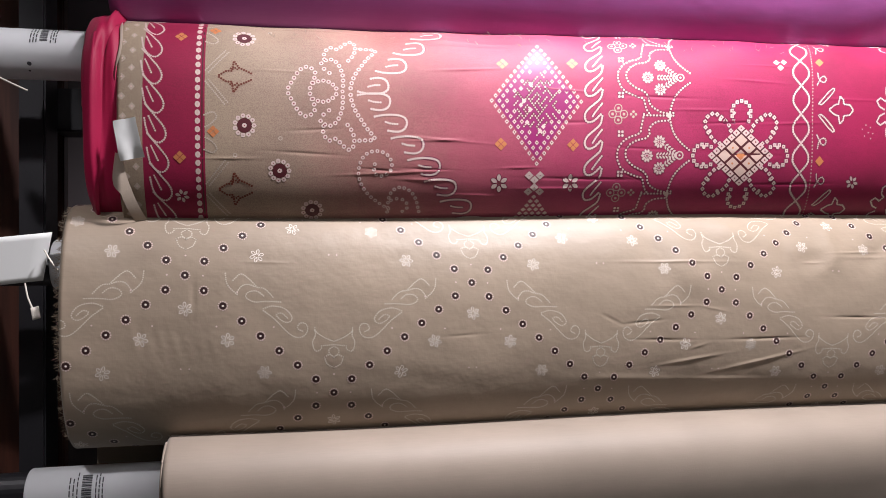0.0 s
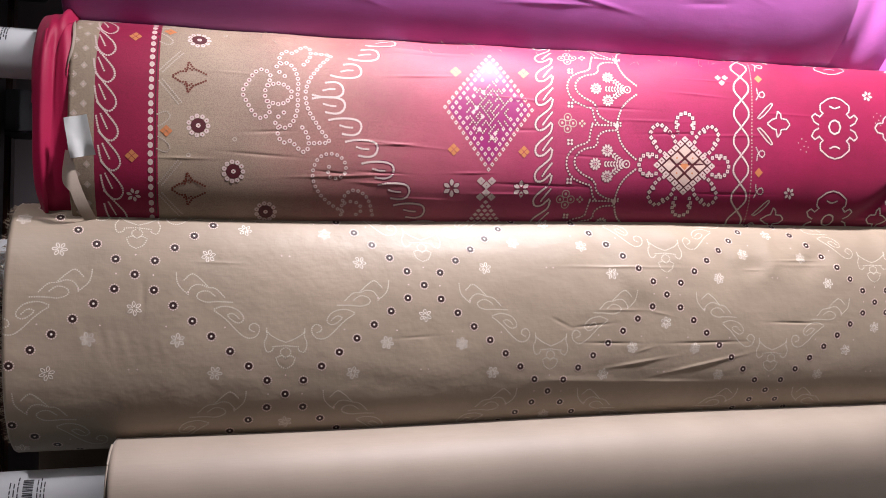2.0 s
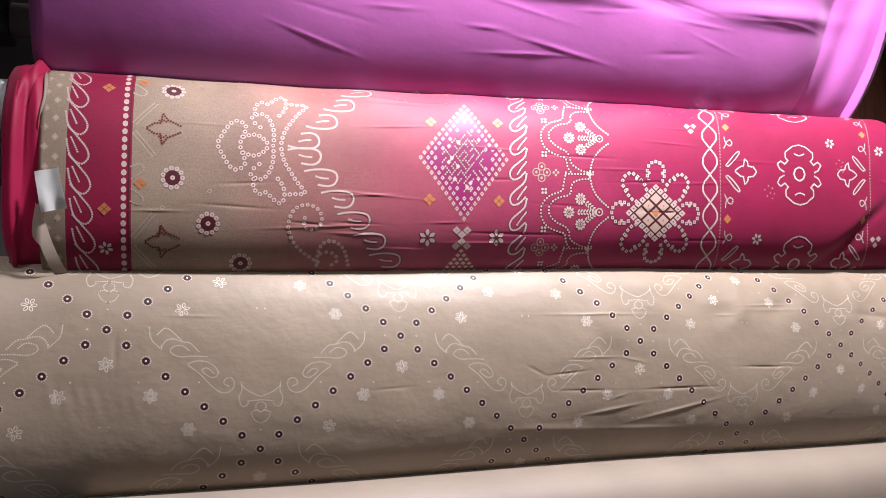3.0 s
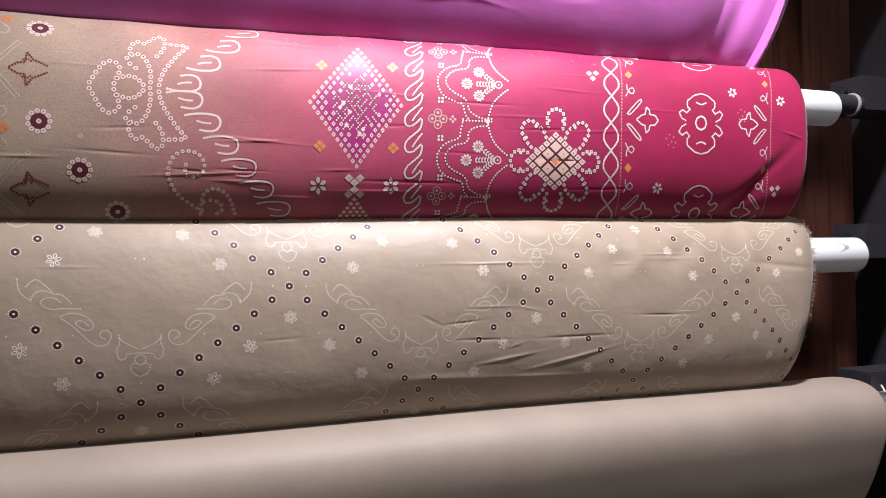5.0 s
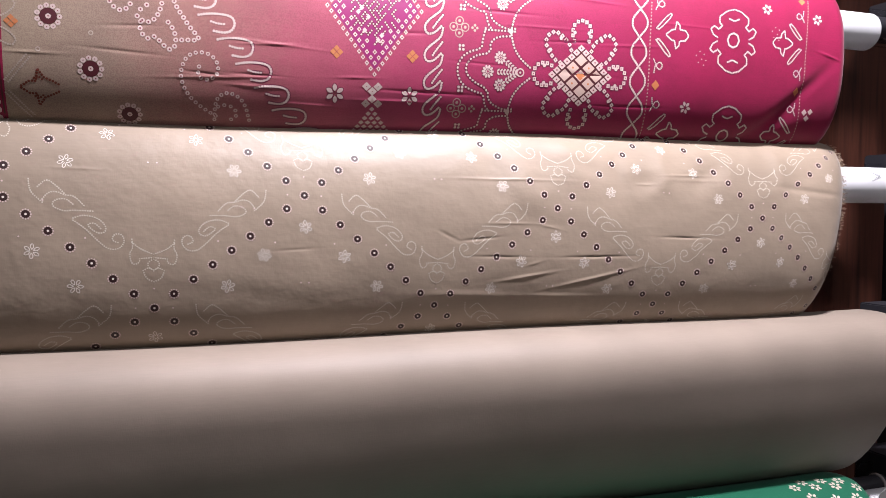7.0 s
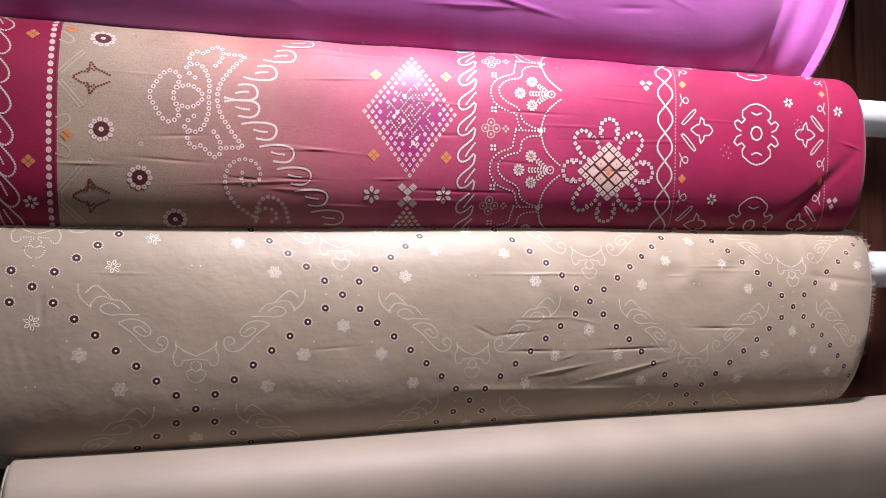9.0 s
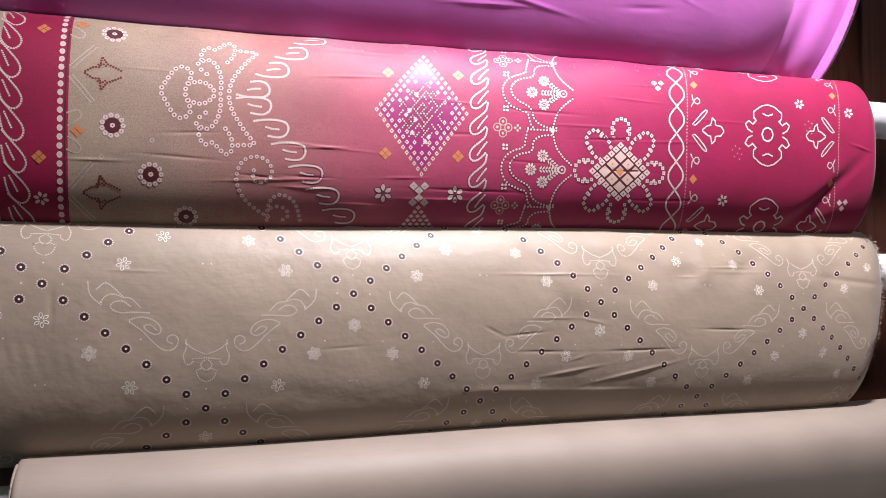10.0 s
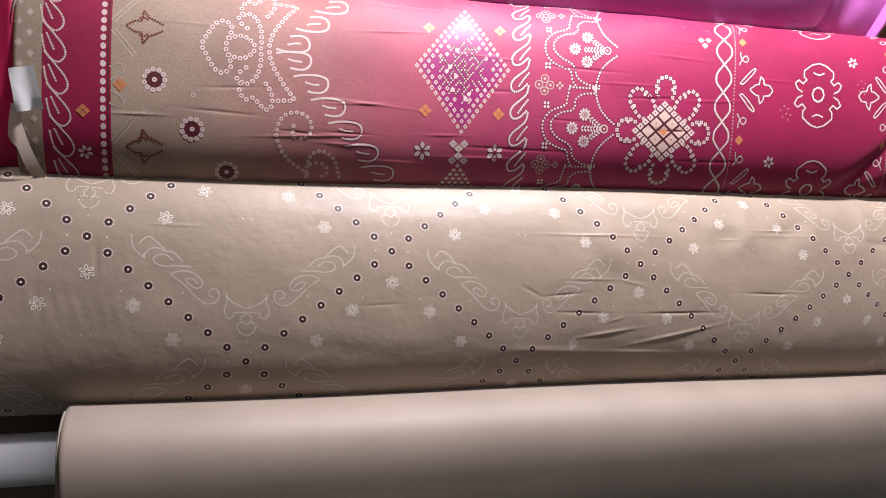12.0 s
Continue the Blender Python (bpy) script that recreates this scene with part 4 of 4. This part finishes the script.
tube_top, tube_mid, tube_low = Tube(0.07, 1.528, 0.0258), Tube(0.07, 1.310, 0.0258), Tube(0.07, 1.075, 0.0258)
barcode(tube_low, -0.100, 0.012, 0.026, plain_roll, 3)
barcode(tube_top, -0.140, 0.002, 0.020, magenta_roll, 4)
small = Print(tube_mid)
for k in range(6):
    small.ribbon([(1.098 + 0.0030 * k, 0.020 + 0.0012 * k), (1.098 + 0.0030 * k, 0.036 - 0.001 * k)], 0.0016)
small.build("bar_code", ink, taupe_roll, "small grey printed mark on the tube", 0.0004)
holes = Print(tube_top)
holes.disc(-0.154, 0.056, 0.0022, 10)
holes.disc(-0.155, 0.064, 0.0012, 8)
holes.build("pin_hole", ink, magenta_roll, "small pin holes in the tube", 0.0003)

pale_selvedge = cloth("pale_selvedge", rgb(196, 180, 164), 0.7, bump=0.1)

# crumpled sticker at the magenta roll's end
def on_cloth(roll, x0, x1, s0, s1, lift, n=10):
    """A piece of paper that lies loosely on a roll."""
    bm, grid = bmesh.new(), []
    for side in (0, 0.0004):
        grid.append([[bm.verts.new(roll.at(x0 + (x1 - x0) * i / n + 0.006 * j / n, s0 + (s1 - s0) * j / n - 0.004 * i / n, lift(i / n, j / n) + side)) for j in range(n + 1)] for i in range(n + 1)])
    for g in grid:
        for i in range(n):
            for j in range(n):
                bm.faces.new((g[i][j], g[i + 1][j], g[i + 1][j + 1], g[i][j + 1]))
    bmesh.ops.recalc_face_normals(bm, faces=bm.faces)
    return bm


part("sticker", on_cloth(magenta_under, -0.063, -0.042, 0.150, 0.186, lambda u, v: 0.0120 + 0.0012 * math.sin(7 * u + 5 * v) * math.sin(6 * v + 1) + 0.003 * max(0.0, v - 0.68) * math.sin(8 * u) + 0.0022 * abs(u - v * 0.8) - 0.006 * max(0.0, v - 0.75)), paper, magenta_roll, "crumpled white paper sticker", True)
# folded flap of the magenta end, and the pale selvedge that curls away from the roll
def draped(roll, left, right, s0, s1, lift, nu=10, nv=40):
    """A strip of cloth over a roll between two edges given along s."""
    bm, g = bmesh.new(), []
    for j in range(nv + 1):
        t = j / nv
        s = s0 + (s1 - s0) * t
        g.append([bm.verts.new(roll.at(left(t) + (right(t) - left(t)) * i / nu, s, lift(i / nu, t))) for i in range(nu + 1)])
    for j in range(nv):
        for i in range(nu):
            bm.faces.new((g[j][i], g[j][i + 1], g[j + 1][i + 1], g[j + 1][i]))
    return bm


part("flap", draped(magenta_under, lambda t: -0.0935 + 0.003 * t, lambda t: -0.046 - 0.040 * t ** 0.7, -0.012, 0.135,
                    lambda u, t: 0.0025 + 0.006 * (1 - t) * math.sin(3.1 * u) + 0.003 * math.sin(9 * u + 4 * t) * (1 - t)), magenta_cloth, magenta_roll, "folded magenta cloth flap", True)
part("flap", draped(magenta_under, lambda t: -0.0935 + 0.010 * t * t, lambda t: -0.0800 + 0.004 * math.sin(5 * t), 0.06, 0.30,
                    lambda u, t: 0.0015 + 0.0035 * math.sin(2.6 * u) + 0.001 * math.sin(12 * t)), magenta_cloth, magenta_roll, "folded magenta cloth flap", True)
part("selvedge", draped(magenta, lambda t: -0.0630 + 0.003 * math.sin(6 * t), lambda t: -0.0612 + 0.003 * math.sin(6 * t), 0.03, 0.19,
                        lambda u, t: 0.0012 + 0.001 * math.sin(17 * t)), pale_selvedge, magenta_roll, "pale curled selvedge edge", True)
part("selvedge", draped(magenta, lambda t: -0.0630 + 0.026 * t * t, lambda t: -0.0570 + 0.030 * t * t + 0.004 * math.sin(3 * t), 0.185, 0.275,
                        lambda u, t: 0.002 + 0.005 * math.sin(3.0 * t) * (1 - 0.6 * u)), pale_selvedge, magenta_roll, "pale curled selvedge edge", True)

tag_folded = thing("price_tag", "folded white paper tag tied to the tube with thread", "tag")
part("paper", sheet((-0.222, 0.020, 1.522), (0.022, -0.006, 0.004), (0.012, 0.0, -0.034), lambda u, v: 0.002 * math.sin(6 * u)), paper, tag_folded, "", True)
part("paper", sheet((-0.197, 0.016, 1.490), (0.006, -0.010, 0.001), (-0.014, 0.0, -0.032), lambda u, v: 0.001 * math.sin(4 * u)), paper, tag_folded, "", True)
part("paper", sheet((-0.232, 0.018, 1.466), (0.032, -0.004, 0.002), (-0.004, 0.004, -0.010), lambda u, v: 0.001), paper, tag_folded, "", True)
part("thread", cord([(-0.196, 0.02, 1.505), (-0.180, 0.022, 1.496), (-0.164, 0.025, 1.488), (-0.150, 0.03, 1.482)], 0.0009), thread_white, tag_folded, "", True)

tag_wide = thing("price_tag", "blank white card tag tied to the tube with thread", "tag")
part("card", sheet((-0.255, 0.018, 1.328), (0.128, 0.010, 0.014), (-0.010, 0.004, -0.048), lambda u, v: 0.003 * math.sin(3 * u) + 0.002 * v), paper, tag_wide, "", True)
part("thread", cord([(-0.133, 0.024, 1.324), (-0.126, 0.018, 1.314), (-0.116, 0.008, 1.304)], 0.0009), thread_white, tag_wide, "", True)
part("thread", cord([(-0.150, 0.022, 1.292), (-0.147, 0.020, 1.278), (-0.142, 0.020, 1.266), (-0.141, 0.020, 1.260)], 0.0009), thread_white, tag_wide, "", True)
part("knot", sheet((-0.144, 0.018, 1.268), (0.007, 0.0, 0.002), (0.002, 0.0, -0.012), lambda u, v: 0.002 * math.sin(3 * u), 3, 0.002), thread_white, tag_wide, "", True)

# frayed selvedges of the taupe roll
fray = random.Random(8)


def fringe(roll, x, out, count, parent, longest):
    bm = bmesh.new()
    for _ in range(count):
        s = fray.uniform(0.0, 0.31)
        size = fray.uniform(0.3, 1.0) * longest
        a = roll.at(x, s, 0.0002)
        b = roll.at(x, s + fray.uniform(-0.004, 0.004), fray.uniform(-0.002, 0.003)) + np.array([out * size, 0, 0])
        side = np.array([0, 0, 0.00028])
        pts = [a - side, a + side, b + side * 0.5, b - side * 0.5]
        bm.faces.new([bm.verts.new(p) for p in pts])
        depth = np.array([0, 0.0004, 0])
        bm.faces.new([bm.verts.new(p) for p in (a - depth, a + depth, b + depth * 0.5, b - depth * 0.5)])
    return tagged(part("fringe", bm, tan_thread, parent, "frayed tan thread ends"), kind="stuff")


fringe(taupe, taupe.x0 + 0.003, -1, 420, taupe_roll, 0.0042)
fringe(taupe, taupe.x1 - 0.012, 1, 420, taupe_roll, 0.0075)
fringe(purple, purple.x1 - 0.003, 1, 500, purple_roll, 0.0030)

# loose fibres along the top of the magenta cloth
bm = bmesh.new()
for _ in range(90):
    a = magenta.at(fray.uniform(0.05, 0.75), fray.uniform(0.02, 0.06), 0.0003)
    b = a + np.array([fray.uniform(-0.006, 0.006), -0.001, fray.uniform(0.001, 0.004)])
    w = np.array([0.0002, 0, 0.0002])
    bm.faces.new([bm.verts.new(p) for p in (a - w, a + w, b + w, b - w)])
tagged(part("fibres", bm, pale_ink, magenta_roll, "loose fibres on the cloth edge"), kind="stuff")

# hem line and the hanging tail of the taupe cloth behind the plain roll
hem = [plain.at(plain.x0 + 0.004, s, 0.0006) for s in np.linspace(0.03, 0.33, 30)]
part("hem", cord([tuple(p) for p in hem], 0.0013), plain_cloth, plain_roll, "stitched cloth edge", True)
tail = part("cloth_tail", sheet((-0.105, 0.105, 1.20), (0.26, 0.0, 0.0), (0.0, 0.035, -0.52), lambda u, v: 0.006 * math.sin(9 * u) + 0.003 * math.sin(21 * u + v), 24), taupe_cloth, taupe_roll, "hanging tail of the printed taupe cloth", True)
tail_dots = bmesh.new()
for k in range(9):
    for e in (-1, 1):
        x0, z0 = -0.105 + e * 0.018 * (k % 5), 1.03 - 0.016 * k
        loop = [tail_dots.verts.new((x0 + 0.0036 * math.cos(a), 0.091 + 0.0714 * (1.17 - z0), z0 + 0.0036 * math.sin(a))) for a in np.linspace(0, 2 * math.pi, 11)[:-1]]
        tail_dots.faces.new(loop)
tagged(part("dot_print", tail_dots, brown_ink, tail, "dark brown dots"), kind="stuff")

# white wrapping on the right tube ends of the plain and green rolls
part("tape", sheet((1.108, 0.030, 1.112), (0.090, 0.012, 0.006), (0.004, -0.002, -0.050), lambda u, v: -0.022 * (2 * v - 1) ** 2 + 0.004 * math.sin(14 * u + 3 * v)), paper, plain_roll, "crumpled white paper tape round the tube", True)
part("string", cord([(1.150, 0.028, 1.120), (1.157, 0.022, 1.100), (1.149, 0.018, 1.078), (1.141, 0.02, 1.066)], 0.0016), thread_white, plain_roll, "", True)
part("plastic_wrap", sheet((1.020, -0.045, 0.925), (0.135, 0.02, -0.004), (0.01, -0.004, -0.10), lambda u, v: -0.020 * (2 * v - 1) ** 2 + 0.006 * math.sin(17 * u + 5 * v) * math.sin(9 * v + 4 * u), 26), paper, green_roll, "crumpled white plastic wrap at the roll end", True)

# flowers on the green roll
petals = Print(green)
bloomed = random.Random(21)
for x0, s0 in ((0.925, 0.018), (0.945, 0.008), (0.975, 0.010), (1.000, 0.016), (1.015, 0.034), (0.955, 0.022), (0.985, 0.026), (0.935, 0.040), (0.968, 0.048), (1.000, 0.050), (0.955, 0.075), (0.985, 0.080), (0.975, 0.112), (1.008, 0.108), (0.80, 0.10), (0.86, 0.085), (0.72, 0.12), (0.60, 0.11), (0.45, 0.12), (0.28, 0.11)):
    bloom(petals, x0, s0, 0.0085, 6, bloomed.uniform(0, 1))
for x0 in (0.68, 0.50, 0.90):
    petals.diamond(x0, 0.052, 0.012, 0.004)
petals.build("flower_print", vine_ink, green_wrap, "pale printed flower clusters", 0.0006)
